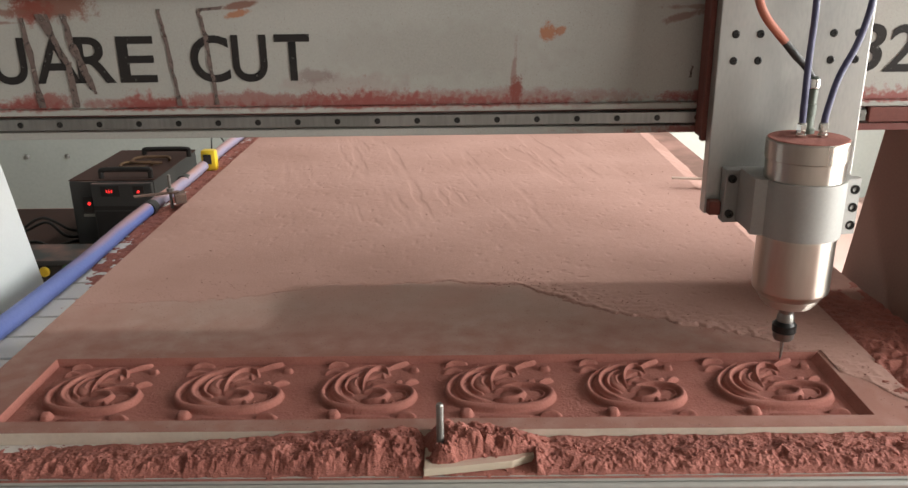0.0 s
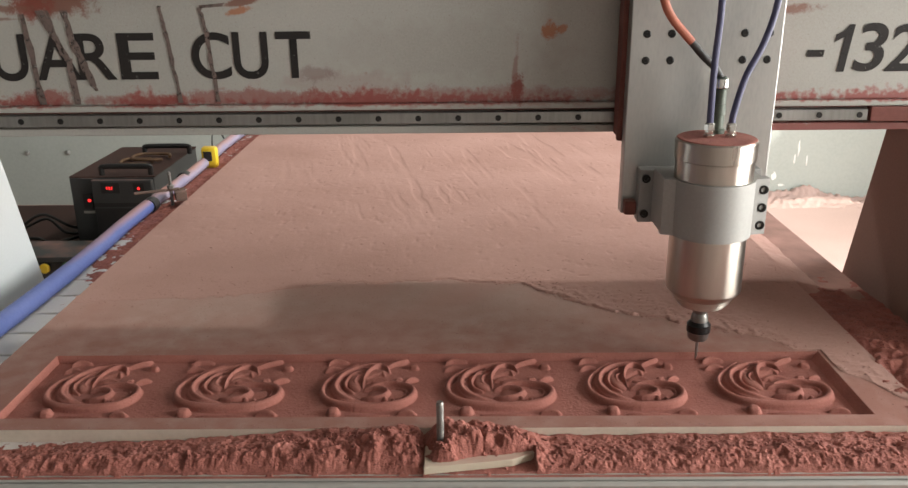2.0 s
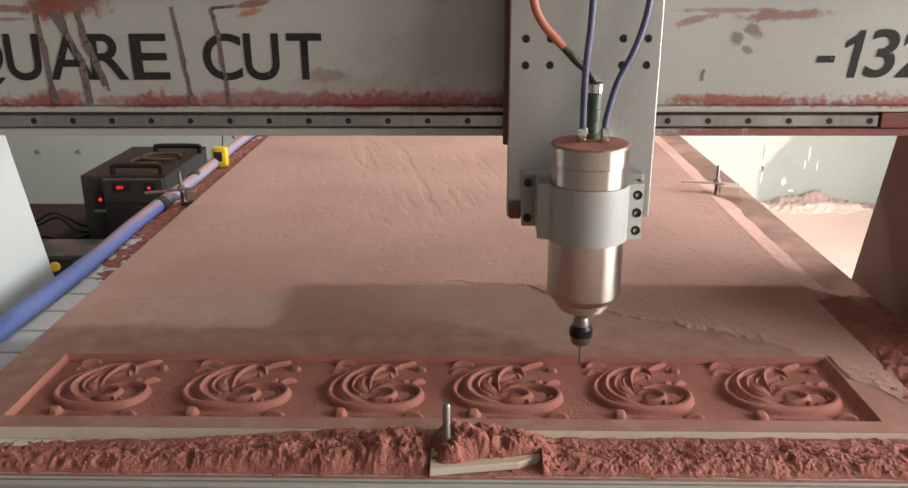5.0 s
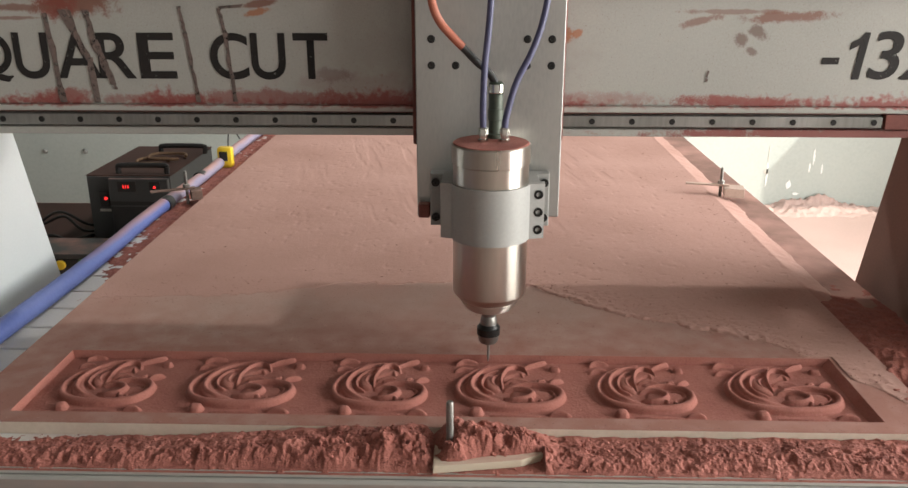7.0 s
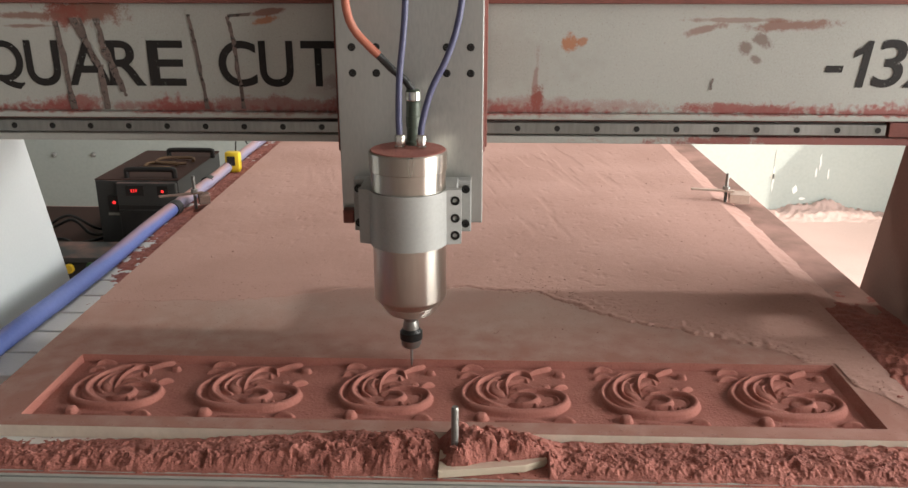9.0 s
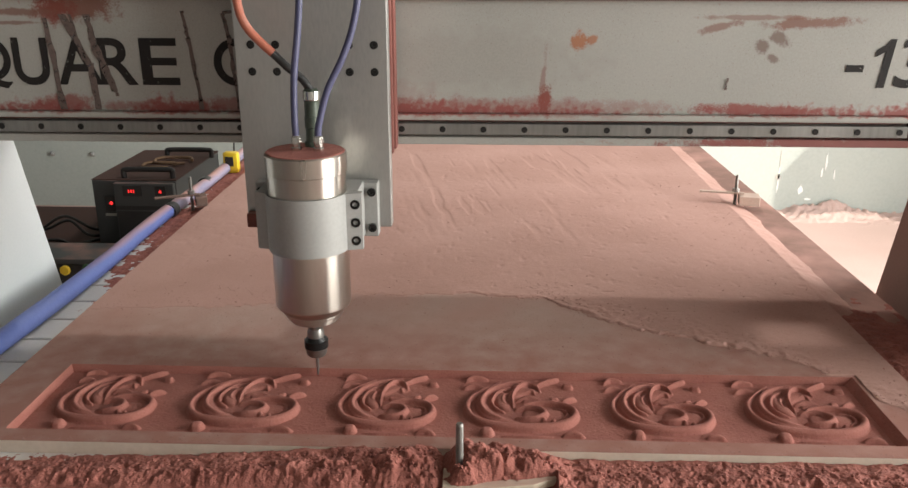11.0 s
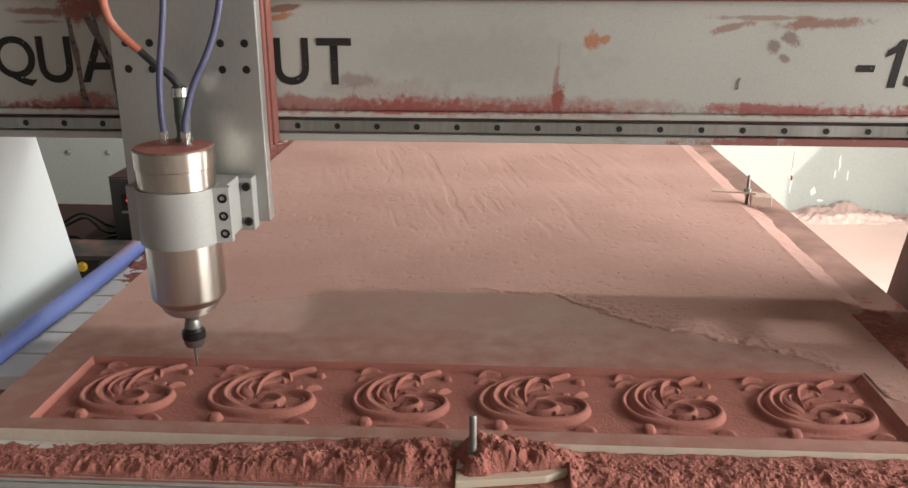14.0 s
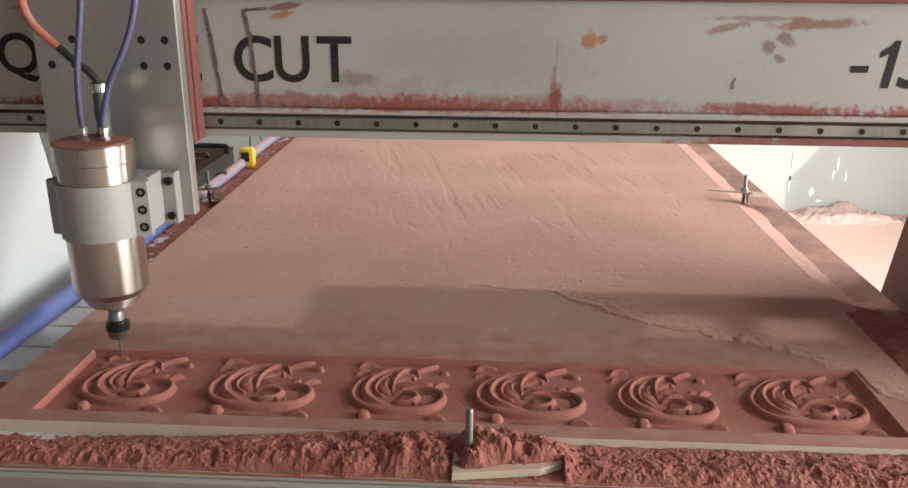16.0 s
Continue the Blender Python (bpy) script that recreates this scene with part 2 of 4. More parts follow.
# unseen walls and ceiling, coloured dark to cut the bounced fill light
M_DIM_SOUTH = material("bounce_cut_south_wall", [(0.24, 0.235, 0.22), (0.30, 0.295, 0.28)], 0.9, scale=1.5, grain=50, bump=0.2)
M_DIM_WALL = material("bounce_cut_wall", [(0.15, 0.155, 0.145), (0.21, 0.215, 0.20)], 0.9, scale=1.5, grain=50, bump=0.2)
M_CEIL = material("bounce_cut_ceiling", [(0.12, 0.12, 0.115), (0.16, 0.16, 0.155)], 0.9, scale=1.5, grain=50, bump=0.2)
M_YELLOW = material("yellow_plastic", [(0.75, 0.52, 0.02), (0.85, 0.62, 0.05)], 0.4, scale=15, grain=200, bump=0.05, dust=0.05)
# dusty bench brown, with the dim light there put into the colour
M_BENCH = material("dim_bench_top", [(0.045, 0.020, 0.015), (0.075, 0.034, 0.026)], 0.9, scale=7, grain=150, bump=0.3)
M_DRIP = material("dark_drip", [(0.10, 0.075, 0.065), (0.17, 0.125, 0.11)], 0.75, scale=40, grain=260, bump=0.2)


def broken(m, scale, lo, hi, stretch=(1, 1, 1)):
    """Lets the surface below show through in ragged spots, as thin worn paint does."""
    nt = m.node_tree
    tc, mp, k, r = (nt.nodes.new("ShaderNode" + q) for q in ("TexCoord", "Mapping", "TexNoise", "MapRange"))
    mp.inputs["Scale"].default_value = stretch
    k.inputs["Scale"].default_value, k.inputs["Detail"].default_value = scale, 7
    r.inputs["From Min"].default_value, r.inputs["From Max"].default_value = lo, hi
    nt.links.new(tc.outputs["Object"], mp.inputs[0])
    nt.links.new(mp.outputs[0], k.inputs["Vector"])
    nt.links.new(k.outputs["Fac"], r.inputs[0])
    nt.links.new(r.outputs[0], nt.nodes["Principled BSDF"].inputs["Alpha"])


def speckle(m, scale, lo, hi, tint, amount=0.8):
    """Small dark grains strewn over a surface."""
    nt = m.node_tree
    tc, k, r, mx = (nt.nodes.new("ShaderNode" + q) for q in ("TexCoord", "TexNoise", "MapRange", "Mix"))
    k.inputs["Scale"].default_value, k.inputs["Detail"].default_value = scale, 2
    r.inputs["From Min"].default_value, r.inputs["From Max"].default_value, r.inputs["To Max"].default_value = lo, hi, amount
    mx.data_type = "RGBA"
    mx.inputs["B"].default_value = (*tint, 1)
    shader = nt.nodes["Principled BSDF"]
    nt.links.new(tc.outputs["Object"], k.inputs["Vector"])
    nt.links.new(k.outputs["Fac"], r.inputs[0])
    nt.links.new(r.outputs[0], mx.inputs["Factor"])
    nt.links.new(shader.inputs["Base Color"].links[0].from_socket, mx.inputs["A"])
    nt.links.new(mx.outputs["Result"], shader.inputs["Base Color"])


def stains(m, rows, grain=60):
    """Soft-edged stains on an upright face: centre x, z, half width, half height, lean, strength, tint."""
    nt = m.node_tree
    li = nt.links.new
    shader = nt.nodes["Principled BSDF"]
    tc, k, fleck = (nt.nodes.new("ShaderNode" + q) for q in ("TexCoord", "TexNoise", "TexNoise"))
    k.inputs["Scale"].default_value, k.inputs["Detail"].default_value = grain, 8
    fleck.inputs["Scale"].default_value, fleck.inputs["Detail"].default_value = 380, 3
    li(tc.outputs["Object"], k.inputs["Vector"])
    li(tc.outputs["Object"], fleck.inputs["Vector"])
    for x, z, w, h, lean, power, tint in rows:
        mp = nt.nodes.new("ShaderNodeMapping")
        mp.vector_type = "TEXTURE"
        mp.inputs["Location"].default_value = (x, FACE, z)
        mp.inputs["Rotation"].default_value = (0, radians(lean), 0)
        mp.inputs["Scale"].default_value = (w, 1, h)
        ln, a, b, r, mx = (nt.nodes.new("ShaderNode" + q) for q in ("VectorMath", "Math", "Math", "MapRange", "Mix"))
        ln.operation = "LENGTH"
        a.operation = b.operation = "MULTIPLY_ADD"
        a.inputs[1].default_value = b.inputs[1].default_value = -1.6
        b.inputs[1].default_value = -0.9
        r.inputs["From Min"].default_value, r.inputs["From Max"].default_value = -0.22, -0.66
        r.inputs["To Max"].default_value = power
        mx.data_type = "RGBA"
        mx.inputs["B"].default_value = (*tint, 1)
        li(tc.outputs["Object"], mp.inputs[0])
        li(mp.outputs[0], ln.inputs[0])
        li(k.outputs["Fac"], a.inputs[0])
        li(ln.outputs["Value"], a.inputs[2])
        li(fleck.outputs["Fac"], b.inputs[0])
        li(a.outputs[0], b.inputs[2])
        li(b.outputs[0], r.inputs[0])
        li(r.outputs[0], mx.inputs["Factor"])
        li(shader.inputs["Base Color"].links[0].from_socket, mx.inputs["A"])
        li(mx.outputs["Result"], shader.inputs["Base Color"])


FACE = 0.41
RUSTY, ORANGE_RUST, GLUE, CRIMSON, SMEAR = (0.20, 0.045, 0.03), (0.34, 0.13, 0.055), (0.19, 0.085, 0.06), (0.23, 0.055, 0.045), (0.16, 0.11, 0.09)
stains(M_PAINT, (
    (0.110, 1.213, 0.011, 0.024, 0, 0.95, RUSTY), (0.105, 1.240, 0.0045, 0.050, 4, 0.5, RUSTY),
    (0.154, 1.300, 0.013, 0.016, 25, 0.9, ORANGE_RUST), (0.174, 1.302, 0.008, 0.007, 0, 0.8, ORANGE_RUST),
    (0.413, 1.292, 0.014, 0.011, 20, 0.85, SMEAR), (0.435, 1.304, 0.017, 0.010, 30, 0.85, SMEAR), (0.429, 1.278, 0.010, 0.007, 20, 0.8, SMEAR),
    (0.475, 1.326, 0.075, 0.009, -3, 0.85, GLUE), (0.40, 1.333, 0.09, 0.004, 0, 0.6, GLUE), (0.350, 1.320, 0.036, 0.006, -14, 0.7, GLUE),
    (0.420, 1.203, 0.100, 0.010, 2, 0.9, CRIMSON), (0.05, 1.205, 0.30, 0.016, 0, 0.45, CRIMSON), (-0.28, 1.205, 0.16, 0.014, 0, 0.7, CRIMSON),
    (-0.47, 1.203, 0.09, 0.010, 0, 0.6, CRIMSON), (-0.15, 1.226, 0.12, 0.018, 0, 0.16, CRIMSON), (-0.60, 1.207, 0.05, 0.014, 0, 0.8, CRIMSON),
    (-0.195, 1.240, 0.030, 0.012, 0, 0.5, (0.16, 0.09, 0.085)), (0.0, 1.27, 0.20, 0.05, 0, 0.12, SMEAR),
    (-0.565, 1.346, 0.062, 0.024, 0, 0.95, GLUE), (-0.60, 1.340, 0.034, 0.020, 0, 0.8, RUSTY), (-0.655, 1.338, 0.055, 0.006, 0, 0.8, GLUE), (-0.66, 1.323, 0.045, 0.003, 0, 0.7, GLUE),
    (0.58, 1.155, 0.34, 0.011, 0, 0.9, CRIMSON), (-0.292, 1.344, 0.032, 0.005, -8, 0.9, GLUE), (-0.30, 1.331, 0.022, 0.005, -12, 0.85, ORANGE_RUST)))
speckle(M_DUST, 330, 0.70, 0.76, (0.20, 0.085, 0.065))
speckle(M_BOARD, 300, 0.66, 0.73, (0.14, 0.065, 0.05))
speckle(M_CARVE, 420, 0.64, 0.75, (0.17, 0.05, 0.038), 0.6)
speckle(M_HEAP, 300, 0.60, 0.72, (0.10, 0.028, 0.022), 0.75)
speckle(M_PAINT, 420, 0.66, 0.74, (0.20, 0.15, 0.13), 0.5)
broken(M_DRIP, 120, 0.22, 0.50)
broken(M_LETTER, 160, 0.20, 0.36)
M_LED = glow("red_led", (1.0, 0.03, 0.03), 1.5)


# ---- building helpers ----
def part(name, bm, material_, parent=None, label="", smooth=False):
    me = bpy.data.meshes.new(name)
    bm.to_mesh(me)
    bm.free()
    if smooth:
        for p in me.polygons:
            p.use_smooth = True
        me.set_sharp_from_angle(angle=radians(24))
    me.materials.append(material_)
    ob = new(name, me)
    ob.parent = parent
    if label:
        ob["label"] = label
    return ob


def grid_mesh(name, xs, ys, z, material_, parent=None, label=""):
    """A height field over the plan."""
    nx, ny = len(xs), len(ys)
    X, Y = np.meshgrid(xs, ys)
    v = np.stack([X.ravel(), Y.ravel(), z.ravel()], 1)
    i = (np.arange(ny - 1)[:, None] * nx + np.arange(nx - 1)[None, :]).ravel()
    f = np.stack([i, i + 1, i + nx + 1, i + nx], 1)
    me = bpy.data.meshes.new(name)
    me.from_pydata(v.tolist(), [], f.tolist())
    for p in me.polygons:
        p.use_smooth = True
    me.materials.append(material_)
    ob = new(name, me)
    ob.parent = parent
    if label:
        ob["label"] = label
    return ob


def base(name, x=0, y=0, z=0, rz=0):
    ob = new(name)
    ob.empty_display_size = 0.05
    ob.matrix_basis = pose(x, y, z, 0, 0, rz)
    return ob


def box(x0, x1, y0, y1, z0, z1, bev=0.002, bm=None):
    bm = bm or bmesh.new()
    r = bmesh.ops.create_cube(bm, size=1)
    vs = r["verts"]
    bmesh.ops.transform(bm, matrix=Matrix.LocRotScale(((x0 + x1) / 2, (y0 + y1) / 2, (z0 + z1) / 2), None, (x1 - x0, y1 - y0, z1 - z0)), verts=vs)
    if bev:
        es = list({e for v in vs for e in v.link_edges})
        bmesh.ops.bevel(bm, geom=es, offset=bev, segments=2, affect="EDGES", profile=0.5)
    return bm


def lathe(profile, n=48, m=Matrix(), bm=None):
    """A turned body about z from (radius, height) pairs, closed at both ends."""
    bm = bm or bmesh.new()
    rings = []
    for r, z in profile:
        rings.append([bm.verts.new(m @ Vector((max(r, 1e-5) * math.cos(2 * math.pi * k / n), max(r, 1e-5) * math.sin(2 * math.pi * k / n), z))) for k in range(n)])
    for a, b in zip(rings, rings[1:]):
        for k in range(n):
            bm.faces.new((a[k], a[(k + 1) % n], b[(k + 1) % n], b[k]))
    bm.faces.new(rings[0][::-1])
    bm.faces.new(rings[-1])
    bmesh.ops.recalc_face_normals(bm, faces=bm.faces)
    return bm


def cyl(r, z0, z1, n=24, m=Matrix(), bev=0.0008, bm=None):
    return lathe([(r - bev, z0), (r, z0 + bev), (r, z1 - bev), (r - bev, z1)], n, m, bm)


def spline(points, steps=10):
    """A smooth curve through the points."""
    p = [Vector(q) for q in points]
    p = [2 * p[0] - p[1]] + p + [2 * p[-1] - p[-2]]
    out = []
    for i in range(1, len(p) - 2):
        for k in range(steps):
            t = k / steps
            a, b, c, d = p[i - 1], p[i], p[i + 1], p[i + 2]
            out.append(0.5 * ((2 * b) + (c - a) * t + (2 * a - 5 * b + 4 * c - d) * t * t + (3 * b - a - 3 * c + d) * t ** 3))
    out.append(p[-2])
    return out


def tube(points, r, n=14, bm=None):
    bm = bm or bmesh.new()
    rings = []
    up = Vector((0.13, 0.21, 1)).normalized()
    for i, q in enumerate(points):
        d = (points[min(i + 1, len(points) - 1)] - points[max(i - 1, 0)]).normalized()
        s = d.cross(up)
        if s.length < 1e-3:
            s = d.cross(Vector((1, 0, 0)))
        s.normalize()
        u = s.cross(d).normalized()
        up = u if abs(u.dot(up)) > 0.2 else up
        rr = r(i / (len(points) - 1)) if callable(r) else r
        rings.append([bm.verts.new(q + rr * (math.cos(2 * math.pi * k / n) * s + math.sin(2 * math.pi * k / n) * u)) for k in range(n)])
    for a, b in zip(rings, rings[1:]):
        for k in range(n):
            bm.faces.new((a[k], a[(k + 1) % n], b[(k + 1) % n], b[k]))
    bm.faces.new(rings[0][::-1])
    bm.faces.new(rings[-1])
    bmesh.ops.recalc_face_normals(bm, faces=bm.faces)
    return bm


def prism(outline, y0, y1, axis="y", bev=0.0, bm=None):
    """An outline of (a, z) pairs, thick along the axis: in the plane x-z for y, y-z for x, x-y for z."""
    bm = bm or bmesh.new()

    def at(a, c, d):
        return {"y": Vector((a, d, c)), "x": Vector((d, a, c)), "z": Vector((a, c, d))}[axis]

    lo = [bm.verts.new(at(a, c, y0)) for a, c in outline]
    hi = [bm.verts.new(at(a, c, y1)) for a, c in outline]
    bm.faces.new(lo)
    bm.faces.new(hi[::-1])
    for i in range(len(lo)):
        j = (i + 1) % len(lo)
        bm.faces.new((lo[j], lo[i], hi[i], hi[j]))
    bmesh.ops.recalc_face_normals(bm, faces=bm.faces)
    if bev:
        bmesh.ops.bevel(bm, geom=list(bm.edges), offset=bev, segments=2, affect="EDGES", profile=0.5)
    return bm


def fbm(X, Y, scale, octaves=4, seed=0):
    """Smooth value noise on a plan grid, about -1 to 1."""
    out = np.zeros_like(X)
    amp, total = 1.0, 0.0
    for o in range(octaves):
        g = np.random.RandomState(seed * 17 + o).rand(128, 128)
        u, v = X * scale, Y * scale
        i, j = np.floor(u).astype(int), np.floor(v).astype(int)
        a, b = u - i, v - j
        a, b = a * a * (3 - 2 * a), b * b * (3 - 2 * b)
        w = lambda p, q: g[p % 128, q % 128]
        out += amp * ((w(i, j) * (1 - a) + w(i + 1, j) * a) * (1 - b) + (w(i, j + 1) * (1 - a) + w(i + 1, j + 1) * a) * b)
        total += amp
        amp, scale = amp * 0.5, scale * 2.03
    return out / total * 2 - 1


# ---- the room ----
def slab(name, bm, mat, label, kind="structure", category=""):
    return tagged(part(name, bm, mat), label, category, "", kind)


WALL_Y = 3.97
tagged(part("floor", box(-3.6, 3.3, -3.1, 4.1, -0.1, 0.0, 0), M_FLOOR), "concrete floor covered with pink saw dust", "floor", "", "structure")
ground = slab("ground", box(3.3, 60, -60, 60, -0.14, -0.04, 0), material("yard_ground", [(0.30, 0.24, 0.2), (0.38, 0.31, 0.26)], 0.95, scale=0.6, grain=20, bump=0.4), "bare yard outside the workshop opening", category="ground")
slab("wall_north", box(-3.6, 3.3, WALL_Y, WALL_Y + 0.15, 0, 3.2, 0), M_WALL, "unseen workshop wall, darkened to cut bounced light with flaking spots", category="wall")
slab("wall_west", box(-3.75, -3.6, -3.1, 4.12, 0, 3.2, 0), M_DIM_WALL, "unseen workshop wall, darkened to cut bounced light", category="wall")
slab("wall_south", box(-3.6, 3.3, -3.15, -3.0, 0, 3.2, 0), M_DIM_SOUTH, "unseen plain workshop wall, darkened to cut bounced light", category="wall")
wall_east = slab("wall_east", box(3.3, 3.45, 2.78, 4.12, 0, 3.2, 0), M_WALL, "workshop wall beside a wide open shutter", category="wall")
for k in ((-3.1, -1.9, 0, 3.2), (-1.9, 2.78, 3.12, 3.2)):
    part("wall_piece", box(3.3, 3.45, k[0], k[1], k[2], k[3], 0), M_DIM_WALL, wall_east)
# unseen stepped panel, added to cut the sun patch on the north wall
part("wall_piece", prism([(2.11, 1.84), (2.11, 2.13), (2.36, 2.13), (2.36, 3.12), (2.78, 3.12), (2.78, 1.24)], 3.3, 3.45, "x"), M_DIM_WALL, wall_east)
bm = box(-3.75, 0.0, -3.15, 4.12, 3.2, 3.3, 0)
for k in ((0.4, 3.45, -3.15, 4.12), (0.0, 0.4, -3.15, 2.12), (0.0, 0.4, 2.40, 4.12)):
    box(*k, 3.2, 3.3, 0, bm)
slab("ceiling", bm, M_CEIL, "unseen workshop ceiling with a roof light, darkened to cut bounced light", category="ceiling")

# ---- the machine bed ----
BED = 0.832
bed = tagged(base("machine_bed"), "long router bed of pale slotted profiles, dusted red", "machine bed")
part("frame", box(-0.76, 0.735, 0.235, 2.62, 0.66, BED - 0.022, 0.003), M_FRAME, bed)
part("front_frame", box(-0.64, 0.735, -0.0, 0.2345, 0.66, BED - 0.022, 0.003), M_FRAME, bed)
for x in (-0.68, 0.66):
    for y in (0.30, 1.3, 2.5):
        part("leg", box(x - 0.05, x + 0.05, y - 0.05, y + 0.05, 0.0, 0.66, 0.003), M_FRAME, bed)
slat0 = part("slat", prism([(-0.037, 0), (0.037, 0), (0.037, 0.020), (0.0355, 0.0215), (-0.0355, 0.0215), (-0.037, 0.020)], -0.745, 0.625, "x"), M_SLAT, bed)
slat0.matrix_basis = pose(0, 0.028, BED - 0.0215)
short = part("slat", prism([(-0.037, 0), (0.037, 0), (0.037, 0.020), (0.0355, 0.0215), (-0.0355, 0.0215), (-0.037, 0.020)], -0.645, 0.625, "x"), M_SLAT, bed)
short.matrix_basis = pose(0, 0.1065, BED - 0.0215)
slat0.data, full = short.data, slat0.data
for i in range(2, 33):
    s = new("slat", short.data if i < 3 else full)
    s.parent = bed
    s.matrix_basis = pose(0, 0.028 + 0.0785 * i, BED - 0.0215)
part("side_rail", box(0.628, 0.74, -0.03, 2.62, BED - 0.05, BED + 0.004, 0.003), M_RAIL, bed, "dust-brown steel side rail")
# slotted end profile
part("end_profile", prism([(-0.030, 0.79), (0.0, 0.79), (0.0, BED), (-0.0105, BED), (-0.0105, BED - 0.009), (-0.0155, BED - 0.009), (-0.0155, BED - 0.0005), (-0.0205, BED - 0.0005), (-0.0205, BED - 0.008), (-0.0235, BED - 0.008), (-0.0235, BED - 0.0005), (-0.027, BED - 0.0005), (-0.030, BED - 0.003)], -0.76, 0.74, "x", 0.0006), M_PROFILE, bed, "pale slotted aluminium end profile")
part("end_ledge", box(-0.76, 0.74, -0.16, -0.0305, 0.74, 0.802, 0.003), M_FRAME, bed)

# ---- the board ----
TOP = 0.85
BX0, BX1, BY0, BY1 = -0.648, 0.618, 0.062, 2.50
PX0, PX1, PY0, PY1 = -0.577, 0.546, 0.088, 0.264
DEEP = 0.0115
sheet = tagged(base("carved_board"), "grey-brown fibreboard sheet with carved scroll border, partly dust covered", "board")

# sheet with the sunk field let into it
bm = bmesh.new()
ring = [[bm.verts.new((x, y, z)) for x, y in ((a, c), (b, c), (b, d), (a, d))] for a, b, c, d, z in (
    (BX0, BX1, BY0, BY1, BED + 0.0005), (BX0, BX1, BY0, BY1, TOP - 0.0006), (BX0 + 0.0006, BX1 - 0.0006, BY0 + 0.0006, BY1 - 0.0006, TOP),
    (PX0, PX1, PY0, PY1, TOP), (PX0 + 0.0025, PX1 - 0.010, PY0 + 0.002, PY1 - 0.003, TOP - DEEP - 0.0004))]
for a, b in zip(ring, ring[1:]):
    for k in range(4):
        bm.faces.new((a[k], a[(k + 1) % 4], b[(k + 1) % 4], b[k]))
bm.faces.new(ring[0][::-1])
bm.faces.new(ring[-1])
bmesh.ops.recalc_face_normals(bm, faces=bm.faces)
ob = part("sheet", bm, M_BOARD, sheet)
ob.data.materials.append(M_CARVE)
ob.data.materials.append(M_PALE)
for p in ob.data.polygons:
    c = p.center
    if PX0 - 0.001 < c.x < PX1 + 0.001 and PY0 - 0.001 < c.y < PY1 + 0.001 and c.z < TOP - 0.001 and c.z > BED + 0.002:
        p.material_index = 1
    elif c.y < BY0 + 0.0003 and c.z < TOP - 0.001:
        p.material_index = 2


def stroke(points, w0, w1, h, wide=None):
    """One carved band: a smooth line, its half width at both ends and in the middle, and its height."""
    return [Vector((p[0], p[1], 0)) for p in points], w0, wide or max(w0, w1), w1, h


# one scroll in a square of 100 x 100: the volute, the fan of leaves within it, and the buds round it
VOLUTE = [
    stroke([(36, 98), (21, 80), (11, 62), (9, 43), (15, 27), (27, 18), (46, 13), (69, 14), (85, 20), (94, 32), (94, 45), (86, 54), (72, 58), (59, 55), (49, 46)], 3.4, 2.4, 1.0, 6.6),
    stroke([(48, 46), (57, 48), (66, 45), (71, 37), (66, 30), (56, 28), (47, 30)], 2.6, 1.8, 1.0, 5.2),
    stroke([(82, 29), (88, 36), (87, 44), (78, 50)], 1.2, 1.4, 0.55, 2.0),
    stroke([(56, 101), (38, 91), (25, 75), (20, 56), (23, 40), (32, 30), (40, 26)], 2.0, 4.4, 0.92, 4.4),
]
LEAVES = [
    stroke([(46, 89), (34, 76), (29, 60), (31, 48), (38, 42)], 2.0, 3.0, 0.70, 3.2),
    stroke([(48, 80), (39, 70), (38, 58), (43, 52)], 2.0, 3.0, 0.66, 3.0),
    stroke([(46, 52), (46, 70), (51, 86), (59, 94), (66, 90), (69, 82)], 2.4, 2.6, 0.92, 3.4),
    stroke([(64, 90), (73, 97), (82, 103), (86, 107)], 2.2, 3.0, 0.80, 3.0),
    stroke([(56, 78), (62, 82), (65, 76)], 2.2, 2.2, 0.50, 3.4),
    stroke([(49, 63), (59, 66), (70, 62)], 2.6, 2.6, 0.72, 3.6),
]
BUDS = [
    stroke([(78, 62), (81, 63)], 3.4, 3.4, 0.80),
    stroke([(85, 59), (91, 64), (97, 67)], 3.0, 3.8, 0.85, 4.0),
    stroke([(91, 92), (95, 91)], 3.6, 3.4, 0.75),
    stroke([(69, 27), (70, 27)], 2.0, 2.0, 0.75),
    stroke([(76, 25), (77, 25)], 2.2, 2.2, 0.75),
    stroke([(7, 100), (14, 105), (25, 104)], 3.0, 3.2, 0.80, 3.8),
    stroke([(6, 85), (13, 89), (23, 87)], 3.0, 3.0, 0.76, 3.6),
    stroke([(23, 5), (26, 5)], 5.4, 5.4, 1.0),
    stroke([(36, 1), (52, 0), (74, 1)], 1.6, 2.0, 0.4),
    stroke([(83, 3), (91, 4), (98, 2)], 3.2, 3.6, 0.8, 4.0),
]
